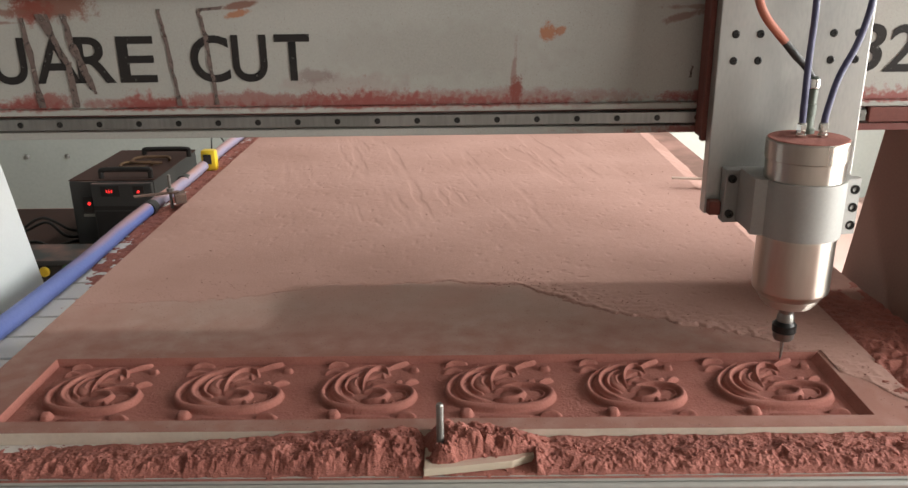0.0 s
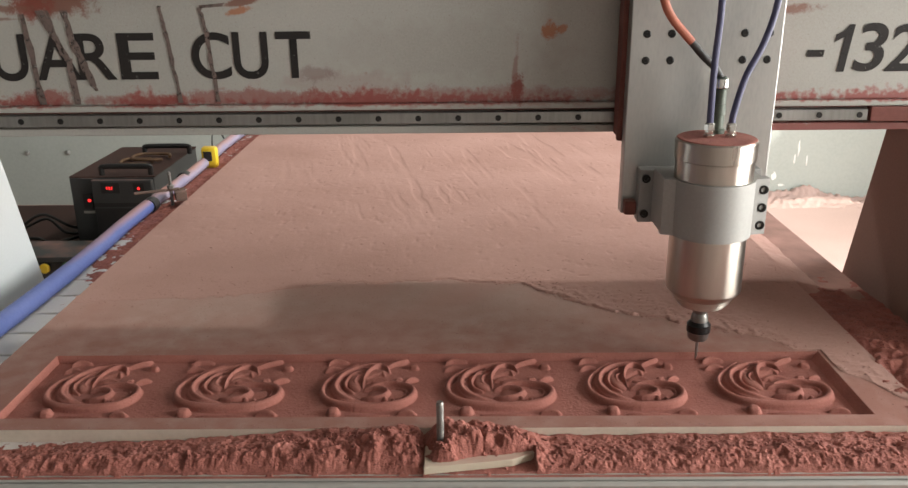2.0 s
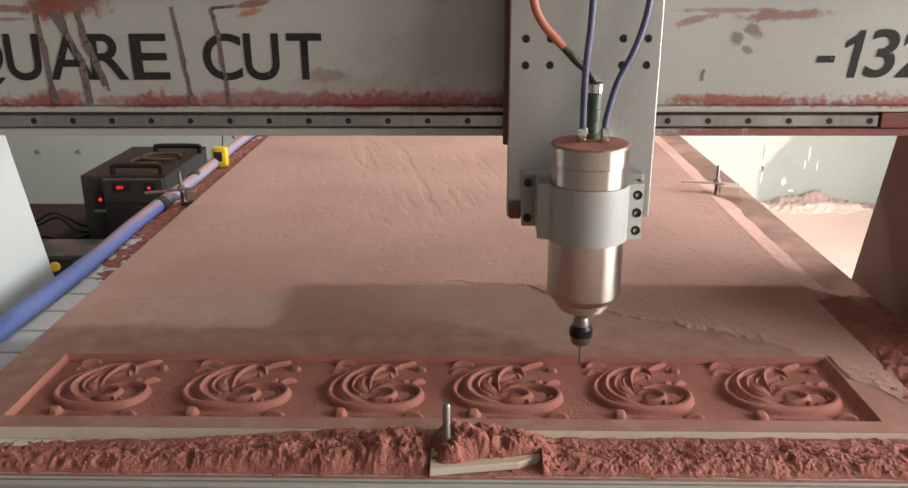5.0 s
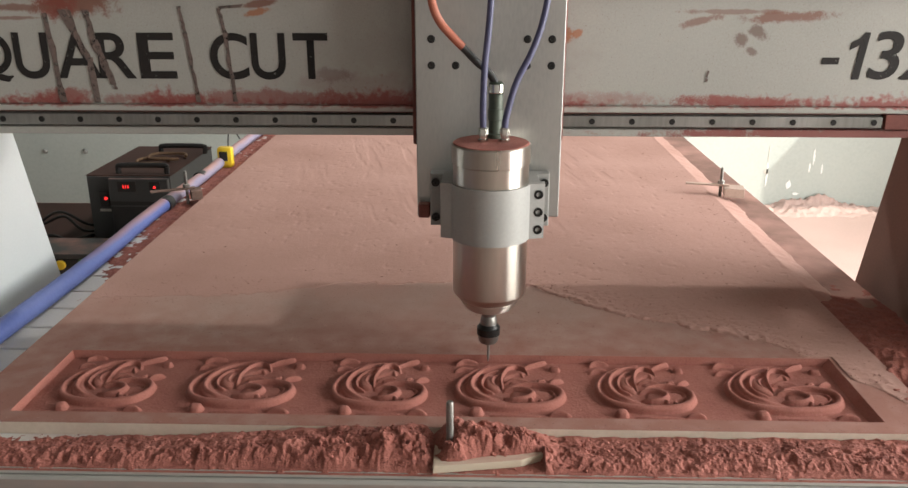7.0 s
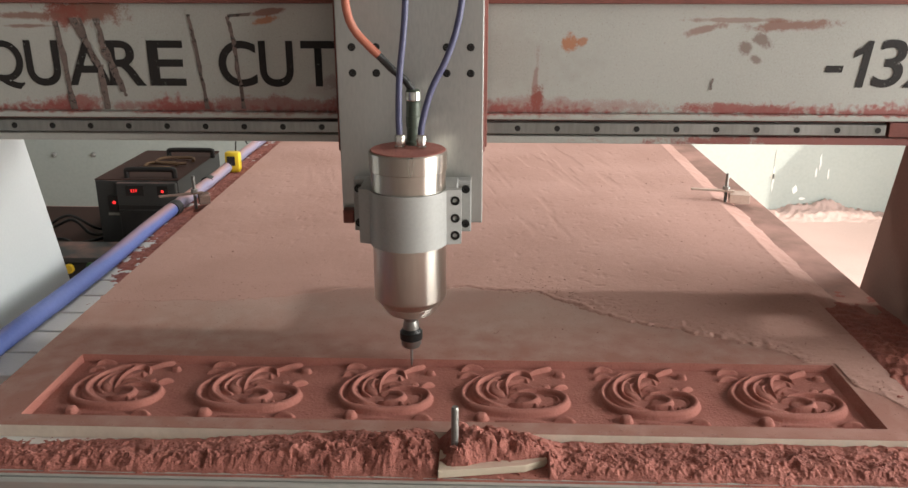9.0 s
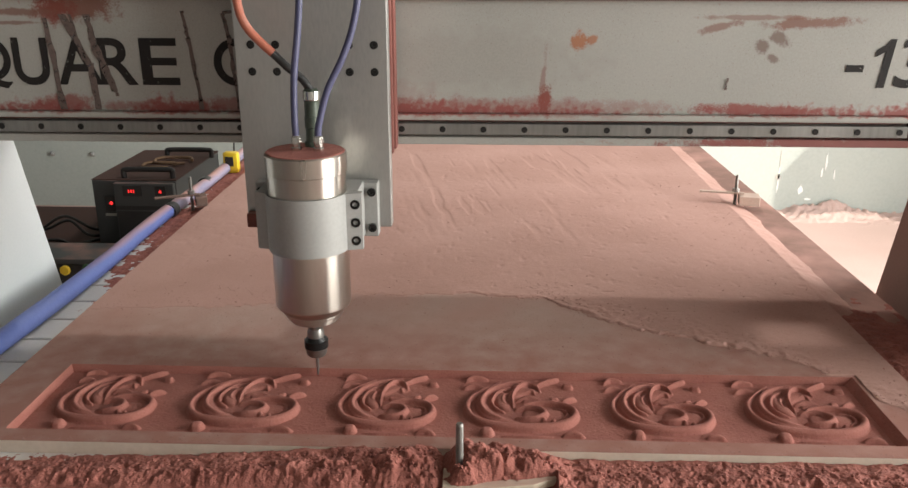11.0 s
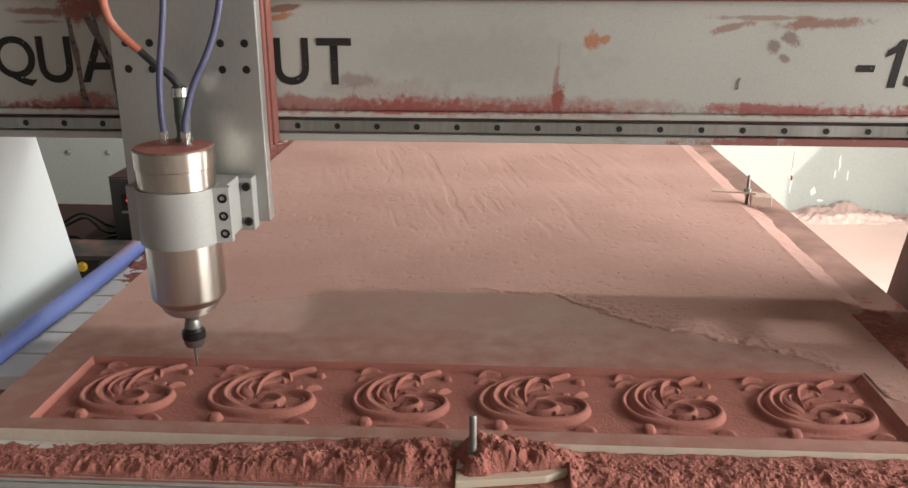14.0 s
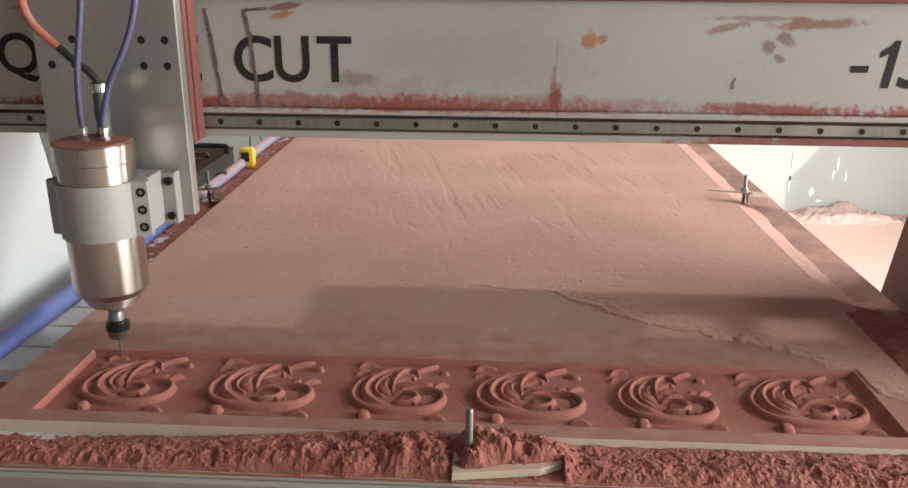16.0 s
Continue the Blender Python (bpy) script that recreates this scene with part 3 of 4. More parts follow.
GROUND = [
    stroke([(24, 82), (20, 55), (28, 34), (48, 22)], 8.0, 7.0, 0.55, 10.0),
    stroke([(36, 78), (36, 58), (42, 48)], 8.0, 7.0, 0.55, 9.0),
    stroke([(42, 66), (54, 82), (66, 82)], 7.0, 5.0, 0.42, 9.0),
    stroke([(56, 64), (88, 63)], 4.0, 4.0, 0.36),
    stroke([(60, 37), (80, 38)], 9.0, 8.0, 0.34),
]
SCROLL = GROUND + VOLUTE + LEAVES + BUDS
xs = np.arange(PX0 + 0.0027, PX1 - 0.0102, 0.0010)
ys = np.arange(PY0 + 0.0022, PY1 - 0.0032, 0.0010)
X, Y = np.meshgrid(xs, ys)
relief = 0.0004 * fbm(X, Y, 260, 3, 3) + 0.0004 * fbm(X, Y, 40, 3, 5)
FLOOR_Z = TOP - DEEP
for x0, wide in ((-0.560, 0.146), (-0.384, 0.166), (-0.182, 0.146), (-0.012, 0.166), (0.184, 0.146), (0.362, 0.166)):
    y0, tall = 0.108, 0.142
    for line, wa, wm, wb, h in SCROLL:
        pts = spline(line, 24)
        best = np.zeros_like(X)
        for k, q in enumerate(pts):
            t = k / (len(pts) - 1)
            w = (wa + (wm - wa) * math.sin(math.pi * t) if t < 0.5 else wb + (wm - wb) * math.sin(math.pi * t)) * (0.00070 + 0.0040 * wide)
            swell = math.sqrt(max(0.0, math.sin(math.pi * min(max(t, 0.01), 0.99))))
            end = 0.35 + 0.65 * swell if len(line) > 2 else 1.0
            w *= 0.42 + 0.22 * swell if len(line) > 2 else 0.95
            cx, cy = x0 + q.x / 100 * wide, y0 + q.y / 100 * tall
            wy = 1.30 * w
            i0, i1 = np.searchsorted(xs, (cx - w, cx + w))
            j0, j1 = np.searchsorted(ys, (cy - wy, cy + wy))
            if i1 > i0 and j1 > j0:
                d2 = ((X[j0:j1, i0:i1] - cx) / w) ** 2 + ((Y[j0:j1, i0:i1] - cy) / wy) ** 2
                np.maximum(best[j0:j1, i0:i1], np.clip(1 - d2, 0, 1) ** 0.42 * 0.0092 * h * end, out=best[j0:j1, i0:i1])
        relief = np.maximum(relief, best + 0.25 * np.clip(relief, 0, 0.001))
for k in range(1):
    soft = relief.copy()
    soft[1:-1, 1:-1] = (relief[1:-1, 1:-1] * 4 + relief[:-2, 1:-1] + relief[2:, 1:-1] + relief[1:-1, :-2] + relief[1:-1, 2:]) / 8
    relief = soft
relief += 0.00025 * fbm(X, Y, 420, 2, 8)
grid_mesh("carved_relief", xs, ys, FLOOR_Z + relief, M_CARVE, sheet, "brick-red carved scroll relief")


# dust lying on the sheet, with its ragged swept edge
def swept(x):
    return np.interp(x, [-0.65, -0.55, -0.40, -0.30, -0.22, 0.0, 0.13, 0.20, 0.29, 0.40, 0.46, 0.50, 0.54, 0.62],
                     [0.462, 0.473, 0.482, 0.508, 0.545, 0.552, 0.536, 0.466, 0.405, 0.354, 0.322, 0.29, 0.22, 0.10])


xs = np.linspace(BX0 + 0.001, BX1 - 0.001, 560)
ys = np.concatenate([np.arange(0.075, 0.62, 0.0022), np.arange(0.62, 2.49, 0.0048)])
X, Y = np.meshgrid(xs, ys)
edge = swept(X) + 0.014 * fbm(X, Y, 24, 4, 11) + 0.008 * fbm(X, Y, 95, 3, 14)
cover = np.clip((Y - edge) / 0.006, 0, 1)
streak = np.clip(fbm(X + 0.20 * Y, Y * 0.13, 34, 3, 21) - 0.16, 0, 1)
streak_mask = np.clip(fbm(X, Y, 2.6, 2, 23) * 2 + 0.45, 0, 1) * np.clip((Y - 0.8) / 0.3, 0, 1) * np.clip(1.3 - np.abs(X) / 0.4, 0, 1)
pits = np.clip(fbm(X, Y, 70, 2, 15) - 0.42, 0, 1)
thin = np.clip((X + 0.55) / 0.5, 0.25, 1)
dust_z = (0.0014 + 0.0006 * fbm(X, Y, 7, 3, 12) + 0.00025 * fbm(X, Y, 90, 3, 13)) * (1 - (1 - thin) * np.clip((0.95 - Y) / 0.33, 0, 1)) - 0.008 * streak * streak_mask - 0.003 * pits
bump_edge = 0.0016 * (1 + 0.8 * fbm(X, Y, 110, 3, 16)) * np.exp(-((Y - edge - 0.008) / 0.008) ** 2) * np.clip(X + 0.1, 0, 0.3) / 0.3 * np.clip((0.47 - X) / 0.06, 0, 1)
grit = 0.0030 * np.clip(fbm(X, Y, 120, 4, 18), -0.2, 1) * np.exp(-(np.clip(Y - edge, 0, 1) / 0.07) ** 2) * np.clip((X - 0.08) / 0.15, 0, 1)
dust_z = dust_z + grit
height = np.where(cover > 0, cover * (np.maximum(dust_z, 0.0004) + bump_edge), -0.002)
height = np.where((X > PX0 - 0.004) & (X < PX1 + 0.004) & (Y < PY1 + 0.004), -0.0165, height)
tagged(grid_mesh("dust_layer", xs, ys, TOP + height, M_DUST), "thin pink dust layer with sweeping marks on the board", "dust", "", "stuff")

# ---- heaped dust along the bed's end ----
xs = np.linspace(-0.74, 0.73, 1500)
ys = np.linspace(-0.016, 0.0618, 86)
X, Y = np.meshgrid(xs, ys)
by_block = (X > -0.024) & (X < 0.110)
y_front = np.where(by_block, -0.010 + (X + 0.02) * 0.20, -0.008) + 0.005 * fbm(X, X * 0 + 0.3, 34, 4, 30)
knots = [-0.74, -0.5, -0.35, -0.2, -0.12, -0.05, -0.032, -0.024, -0.004, 0.03, 0.07, 0.105, 0.13, 0.18, 0.4, 0.73]
ridge = np.interp(xs, knots, [0.008, 0.009, 0.013, 0.020, 0.027, 0.031, 0.026, 0.008, 0.040, 0.037, 0.030, 0.022, 0.012, 0.010, 0.011, 0.013])[None, :]
back = np.interp(xs, knots, [-0.002, -0.002, 0.001, 0.012, 0.019, 0.021, 0.018, 0.008, 0.030, 0.026, 0.020, 0.014, 0.008, 0.006, 0.008, 0.009])[None, :]
crest = np.where(by_block, 0.030, np.where(X < -0.2, 0.016, 0.022)) + 0.006 * fbm(X, X * 0 + 0.7, 20, 3, 29)
rise = np.clip((Y - y_front) / np.maximum(crest - y_front, 0.008), 0, 1)
fall = np.clip((Y - crest) / (0.0618 - crest), 0, 1)
body = np.where(Y < crest, ridge * np.sin(rise * math.pi / 2) ** 0.75, ridge + (back - ridge) * fall ** 0.6)
inside = np.clip((Y - y_front) / 0.006, 0, 1) * (1 - 0.55 * fall)
clods = fbm(X, Y, 46, 2, 31)
grains = fbm(X, Y, 125, 4, 33)
holes = np.clip(fbm(X, Y, 62, 3, 36) - 0.26, 0, 1)
heap = body * (1 + 0.30 * clods) + inside * ((0.0014 + 0.14 * ridge) * grains - (0.004 + 0.50 * ridge) * holes + 0.0016 * fbm(X, Y, 330, 2, 35))
heap = np.where(Y > y_front, heap, np.where(Y > -0.0095 + 0.002 * clods, 0.0006 + 0.0012 * grains, -0.003))
tagged(grid_mesh("dust_heap", xs, ys, BED + 0.001 + np.maximum(heap, -0.002), M_HEAP), "clumpy brick-red dust heaped along the bed end", "dust", "", "stuff")
lumps = random.Random(9)
bm = bmesh.new()
for k in range(420):
    u = lumps.random()
    x = lumps.uniform(-0.72, 0.72) if u < 0.55 else lumps.gauss(0.0, 0.11)
    y = lumps.uniform(-0.006, 0.052)
    i, j = int((x + 0.74) / 1.47 * 1499), int((y + 0.016) / 0.0778 * 85)
    if not 0 < i < 1499:
        continue
    r = lumps.uniform(0.0010, 0.0021) * (1.25 if abs(x) < 0.2 else 1.0)
    made = bmesh.ops.create_icosphere(bm, subdivisions=1, radius=r, matrix=Matrix.Translation((x, y, BED + 0.001 + max(heap[j, i], 0) + r * 0.25)))
    for v in made["verts"]:
        v.co += Vector((lumps.uniform(-1, 1), lumps.uniform(-1, 1), lumps.uniform(-1, 1))) * r * 0.35
tagged(part("dust_clods", bm, M_HEAP), "small crumbling clods of brick-red dust on the heap", "dust", "", "stuff")
xs, ys = np.linspace(-0.76, 0.74, 300), np.linspace(-0.16, -0.031, 34)
X, Y = np.meshgrid(xs, ys)
tagged(grid_mesh("ledge_dust", xs, ys, 0.804 + 0.006 * (1 + fbm(X, Y, 40, 4, 41)), M_HEAP), "brick-red dust on the ledge below the bed end", "dust", "", "stuff")
xs, ys = np.linspace(0.585, 0.738, 80), np.linspace(0.0, 0.85, 300)
X, Y = np.meshgrid(xs, ys)
near = np.clip((0.55 - Y) / 0.25, 0, 1)
side = BED + 0.001 + near * (0.018 * np.clip(1 - np.abs(X - 0.655) / 0.11, 0, 1) * (1 + 0.5 * fbm(X, Y, 30, 4, 43)) + 0.008 * fbm(X, Y, 75, 4, 45)) + 0.0050 * fbm(X, Y, 45, 4, 44) + 0.006 * np.clip((0.75 - Y) / 0.3, -1, 1) - 0.0025
side = np.minimum(side, np.where(X < BX1 + 0.002, TOP + 0.004, 1))
side = np.where((X < BX1) & (Y > 0.5), BED - 0.002, side)
tagged(grid_mesh("side_dust", xs, ys, side, M_HEAP), "loose red dust along the side rail", "dust", "", "stuff")

xs, ys = np.linspace(-0.745, -0.640, 60), np.linspace(0.45, 2.5, 500)
X, Y = np.meshgrid(xs, ys)
lie = BED - 0.0035 + 0.0040 * fbm(X, Y, 26, 5, 47) + 0.0030 * fbm(X, Y, 95, 3, 48) + 0.0058 * np.clip((Y - 0.50) / 0.45, -0.5, 1) + 0.003 * np.clip((X + 0.70) / 0.05, -1, 1)
tagged(grid_mesh("slat_dust", xs, ys, lie, M_HEAP), "brown dust drifted between hose and board", "dust", "", "stuff")

rnd = random.Random(5)
bm = bmesh.new()
for k in range(420):
    if k < 200:
        x, y = rnd.uniform(-0.60, 0.5), rnd.uniform(0.275, 0.62)
        r = rnd.uniform(0.0005, 0.0013)
    elif k < 340:
        y = rnd.uniform(0.07, 1.25)
        x = BX1 - 0.01 - abs(rnd.gauss(0, 0.05))
        r = rnd.uniform(0.0004, 0.0012)
        if PX0 < x < PX1 + 0.004 and y < PY1 + 0.004:
            continue
    else:
        x, y = rnd.uniform(-0.6, 0.6), rnd.uniform(0.6, 1.8)
        r = rnd.uniform(0.0006, 0.0015)
    bmesh.ops.create_icosphere(bm, subdivisions=1, radius=r, matrix=Matrix.Translation((x, y, TOP + 0.0012 + r * 0.3)) @ Matrix.Diagonal((rnd.uniform(0.8, 1.6), rnd.uniform(0.8, 1.6), 0.7, 1)))
for k in range(900):
    if k < 560:
        x = rnd.uniform(0.10, 0.60)
        y = float(swept(x)) + abs(rnd.gauss(0, 0.045)) - 0.010
        r = rnd.uniform(0.0004, 0.0012)
        if x > PX0 and x < PX1 + 0.004 and y < PY1 + 0.004:
            continue
    elif k < 700:
        x, y = rnd.uniform(-0.64, 0.60), BY0 + abs(rnd.gauss(0, 0.003)) + 0.0015
        r = rnd.uniform(0.0003, 0.0008)
    else:
        x, y = rnd.uniform(-0.62, -0.1), float(swept(rnd.uniform(-0.6, -0.1))) + rnd.gauss(0, 0.02)
        r = rnd.uniform(0.0004, 0.0010)
    bmesh.ops.create_icosphere(bm, subdivisions=1, radius=r, matrix=Matrix.Translation((x, y, TOP + 0.0010 + r * 0.3)) @ Matrix.Diagonal((rnd.uniform(0.8, 1.6), rnd.uniform(0.8, 1.6), 0.7, 1)))
tagged(part("dust_crumbs", bm, material("brown_crumbs", [(0.33, 0.175, 0.142), (0.43, 0.245, 0.20)], 0.95, scale=40, grain=300, bump=0.2)), "small brown crumbs scattered over the board", "dust", "", "stuff")

xs, ys = np.linspace(BX1 - 0.012, 0.700, 50), np.linspace(0.48, 2.5, 500)
X, Y = np.meshgrid(xs, ys)
run = 0.664 + 0.007 * fbm(X, Y, 14, 4, 51)
drift_z = np.where(X < BX1 + 0.001, TOP + 0.0006 + 0.0012 * np.clip((X - BX1 + 0.012) / 0.012, 0, 1), TOP + 0.0018 - 0.012 * np.clip((X - BX1) / np.maximum(run - BX1, 0.01), 0, 1)) + 0.0012 * fbm(X, Y, 60, 3, 52)
drift_z = np.where(X > run, BED + 0.002, drift_z)
fade = np.clip((Y - 0.49) / 0.05, 0, 1)
drift_z = fade * drift_z + (1 - fade) * np.where(X < BX1, TOP - 0.004, BED + 0.001)
tagged(grid_mesh("edge_drift", xs, ys, drift_z, M_DUST), "pink dust drifted over the board edge and rail", "dust", "", "stuff")

# ---- the gantry ----
gantry = tagged(base("gantry"), "grey painted router gantry beam with dark lettering and drips", "gantry")
part("beam", prism([(FACE, 1.196), (FACE, 1.356), (0.60, 1.356), (0.60, 1.150), (FACE - 0.004, 1.150), (FACE - 0.004, 1.161), (FACE + 0.006, 1.163), (FACE + 0.006, 1.193)], -0.90, 0.90, "x", 0.0012), M_PAINT, gantry)
part("lip", box(-0.90, 0.90, FACE - 0.010, FACE - 0.0006, 1.187, 1.196, 0.002), M_PAINT, gantry, "dusty projecting lip")
part("top_cover", box(-0.90, 0.90, FACE - 0.012, 0.60, 1.3565, 1.364, 0.001), M_PRIMER, gantry, "dark red dusted top rail")
rail = part("guide_rail", prism([(0.400, 1.166), (0.400, 1.182), (0.4065, 1.184), (0.4158, 1.182), (0.4158, 1.166), (0.4065, 1.164)], -0.82, 0.632, "x", 0.0005), M_STEEL, gantry, "ground steel guide rail with bolt holes")
hole = cyl(0.0045, 0, 0.0010, 16, Matrix.Rotation(radians(90), 4, "X"), 0.0002)
bolt0 = part("rail_bolt", hole, M_SCREW, rail)
bolt0.matrix_basis = pose(0.62, 0.3998, 1.174)
for i in range(1, 24):
    s = new("rail_bolt", bolt0.data)
    s.parent = rail
    s.matrix_basis = pose(0.62 - 0.06 * i, 0.3998, 1.174)
part("dust_strip", box(-0.82, 0.632, FACE - 0.0025, FACE + 0.0056, 1.1845, 1.1868, 0.0006), M_PRIMER, gantry, "dark red dust packed above the rail")
part("rail_stop", box(0.636, 0.90, 0.398, 0.4155, 1.164, 1.186, 0.001), M_PRIMER, gantry)
part("leg", prism([(0.16, 0.70), (0.704, 0.70), (0.584, 1.149), (0.30, 1.149)], -0.90, -0.80, "x", 0.003), M_LEG, gantry, "white painted gantry leg")
part("leg", prism([(0.16, 0.70), (0.729, 0.70), (0.613, 1.149), (0.30, 1.149)], 0.78, 0.88, "x", 0.003), M_LEG_DUST_SHADE, gantry, "dust-covered gantry leg, coloured darker for its shaded side")
for x in (-0.775, 0.762):
    part("bracket", box(x - 0.02, x + 0.02, 0.56, 0.60, 1.128, 1.1495, 0.002), M_BLACK, gantry)


# unseen tray and brackets, added to cast the shadow bands on the board
part("rear_tray", box(-0.229, 0.90, 0.70, 0.76, 1.150, 1.19, 0.002), M_PAINT, gantry, "unseen tray added behind the beam to shade the board")
for x0, x1 in ((-0.229, 0.261), (0.362, 0.427), (0.525, 0.90)):
    part("tray_bracket", box(x0, x1, 0.6005, 0.6995, 1.150, 1.156, 0.001), M_PAINT, gantry)

chain = tagged(base("drag_chain", 0.70, 0.65, 1.158), "black plastic drag chain running behind the gantry beam", "drag chain")
link = part("chain_link", box(-0.0245, 0.0, -0.049, 0.049, 0.0, 0.030, 0.003), M_BLACK, chain)
for k in range(1, 17):
    s = new("chain_link", link.data)
    s.parent = chain
    s.matrix_basis = pose(-0.025 * k, 0, 0)

# ---- lettering and marks on the beam ----
def lettering(text, x, z, height, name, width=None, shear=0.0):
    cu = bpy.data.curves.new(name, "FONT")
    cu.body = text
    cu.size = 1.0
    cu.offset = 0.014
    cu.extrude = 0.0
    tmp = new(name, cu)
    dg = bpy.context.evaluated_depsgraph_get()
    me = bpy.data.meshes.new_from_object(tmp.evaluated_get(dg))
    bpy.data.objects.remove(tmp)
    co = np.array([v.co[:] for v in me.vertices])
    lo, hi = co.min(0), co.max(0)
    sz = height / (hi[1] - lo[1])
    sx = width / (hi[0] - lo[0]) if width else sz
    for v in me.vertices:
        a, b = (v.co.x - lo[0]) * sx, (v.co.y - lo[1]) * sz
        v.co = (x + a + shear * b, FACE - 0.0009, z + b)
    me.materials.append(M_LETTER)
    ob = new(name, me)
    ob.parent = gantry
    ob["label"] = "dark brown painted letter"
    return ob


ZL, HL = 1.2345, 0.0675
for ch, x, w in (("S", -0.805, 0.056), ("Q", -0.739, 0.064), ("U", -0.671, 0.053), ("A", -0.607, 0.066), ("R", -0.544, 0.056), ("E", -0.482, 0.056),
                 ("C", -0.374, 0.058), ("U", -0.312, 0.052), ("T", -0.248, 0.052)):
    drop = 0.006 if ch == "Q" else 0.0
    lettering(ch, x, ZL - drop - (0.001 if ch in "CUS" else 0), HL + drop + (0.001 if ch in "CUS" else 0), "letter", w)
for ch, x, w, h in (("-", 0.533, 0.025, 0.010), ("3", 0.602, 0.042, 0.070), ("2", 0.650, 0.042, 0.068), ("5", 0.698, 0.042, 0.068)):
    lettering(ch, x, 1.2365 + (0.022 if ch == "-" else 0), h, "numeral", w, 0.12)
one = [(0.014, 0.0), (0.025, 0.0), (0.025, 0.068), (0.017, 0.068), (0.012, 0.060), (0.001, 0.053), (0.001, 0.043), (0.014, 0.050)]
part("numeral", prism([(0.566 + a + 0.12 * c, 1.2365 + c) for a, c in one], FACE - 0.0009, FACE - 0.0003, "y"), M_LETTER, gantry, "dark brown painted letter")


LAYER = [0]


def blot(outline, name, mat, label="", t=0.0001, jag=0.0):
    LAYER[0] += 1
    y = FACE - 0.0011 - 0.000012 * LAYER[0]
    rnd = random.Random(len(outline) + int(outline[0][0] * 1000))
    pts = [(a + rnd.uniform(-jag, jag), c + rnd.uniform(-jag, jag)) for a, c in outline]
    return part(name, prism(pts, y, y + t, "y"), mat, gantry, label)


def ragged(x, z, w, h, n=18, seed=1, rough=0.35):
    rnd = random.Random(seed)
    return [(x + w / 2 * math.cos(2 * math.pi * k / n) * (1 + rnd.uniform(-rough, rough)), z + h / 2 * math.sin(2 * math.pi * k / n) * (1 + rnd.uniform(-rough, rough))) for k in range(n)]


def drip(x0, z0, x1, z1, w, seed):
    rnd = random.Random(seed)
    n = 9
    left, right = [], []
    for k in range(n):
        t = k / (n - 1)
        x, z = x0 + (x1 - x0) * t + rnd.uniform(-0.001, 0.001), z0 + (z1 - z0) * t
        ww = w * rnd.uniform(0.7, 1.3) / 2
        left.append((x - ww, z))
        right.append((x + ww, z))
    return left + right[::-1]


for k, (x0, z0, x1, z1, w) in enumerate(((-0.414, 1.340, -0.408, 1.300, 0.005), (-0.408, 1.302, -0.397, 1.199, 0.006), (-0.355, 1.337, -0.348, 1.298, 0.006), (-0.348, 1.30, -0.341, 1.2, 0.006),
                                          (-0.615, 1.33, -0.606, 1.198, 0.009), (-0.590, 1.335, -0.557, 1.262, 0.010), (-0.557, 1.266, -0.553, 1.198, 0.009), (-0.578, 1.335, -0.565, 1.27, 0.006),
                                          (-0.553, 1.335, -0.547, 1.288, 0.009), (-0.547, 1.292, -0.525, 1.225, 0.012), (-0.531, 1.24, -0.522, 1.218, 0.005))):
    blot(drip(x0, z0, x1, z1, w, k), "drip", M_DRIP, "dark brown paint drip")
blot([(-0.355, 1.336), (-0.322, 1.338), (-0.318, 1.343), (-0.355, 1.340)], "drip", M_DRIP)
blot(drip(0.369, 1.249, 0.367, 1.232, 0.003, 17), "stain", M_DRIP, "small dark scratch")

# ---- the spindle carriage, which travels along the beam ----
car = tagged(base("spindle_carriage"), "aluminium plate carriage with a water-cooled milling spindle", "spindle")
TURN = Matrix.Rotation(radians(90), 4, "X")
part("z_plate", box(-0.1065, 0.1025, 0.335, 0.358, 1.043, 1.52, 0.0015), M_PLATE, car, "milled aluminium plate with bolt holes")
plate = car.children[-1]
for x, z in ((-0.084, 1.300), (-0.050, 1.300), (0.050, 1.300), (0.084, 1.300), (-0.084, 1.264), (-0.050, 1.264), (0.050, 1.264), (0.084, 1.264)):
    bm = lathe([(0.0052, 0), (0.0056, 0.0006), (0.0044, 0.0012), (0.0024, 0.0012), (0.0022, 0.0004)], 18, Matrix.Translation((x, 0.3352, z)) @ TURN)
    part("socket_screw", bm, M_SCREW, plate, "", True)
part("back_box", box(-0.112, 0.108, 0.372, 0.3985, 1.150, 1.52, 0.002), M_PRIMER, car, "red-dusted slide housing")
for x0, x1 in ((-0.113, -0.094), (0.086, 0.105)):
    part("side_channel", box(x0, x1, 0.3585, 0.3715, 1.146, 1.52, 0.002), M_PRIMER, car, "red-dusted guide channel")
part("lower_foot", box(-0.104, -0.0875, 0.318, 0.3345, 1.045, 1.066, 0.002), M_PRIMER, car)
# clamp
mount = part("mount_flange", box(-0.086, 0.086, 0.312, 0.3345, 1.036, 1.114, 0.0015), M_SATIN, car)
block = part("mount_block", box(-0.0675, 0.0675, 0.2565, 0.3115, 1.040, 1.118, 0.0015), M_SATIN, car, "grey aluminium spindle mount")
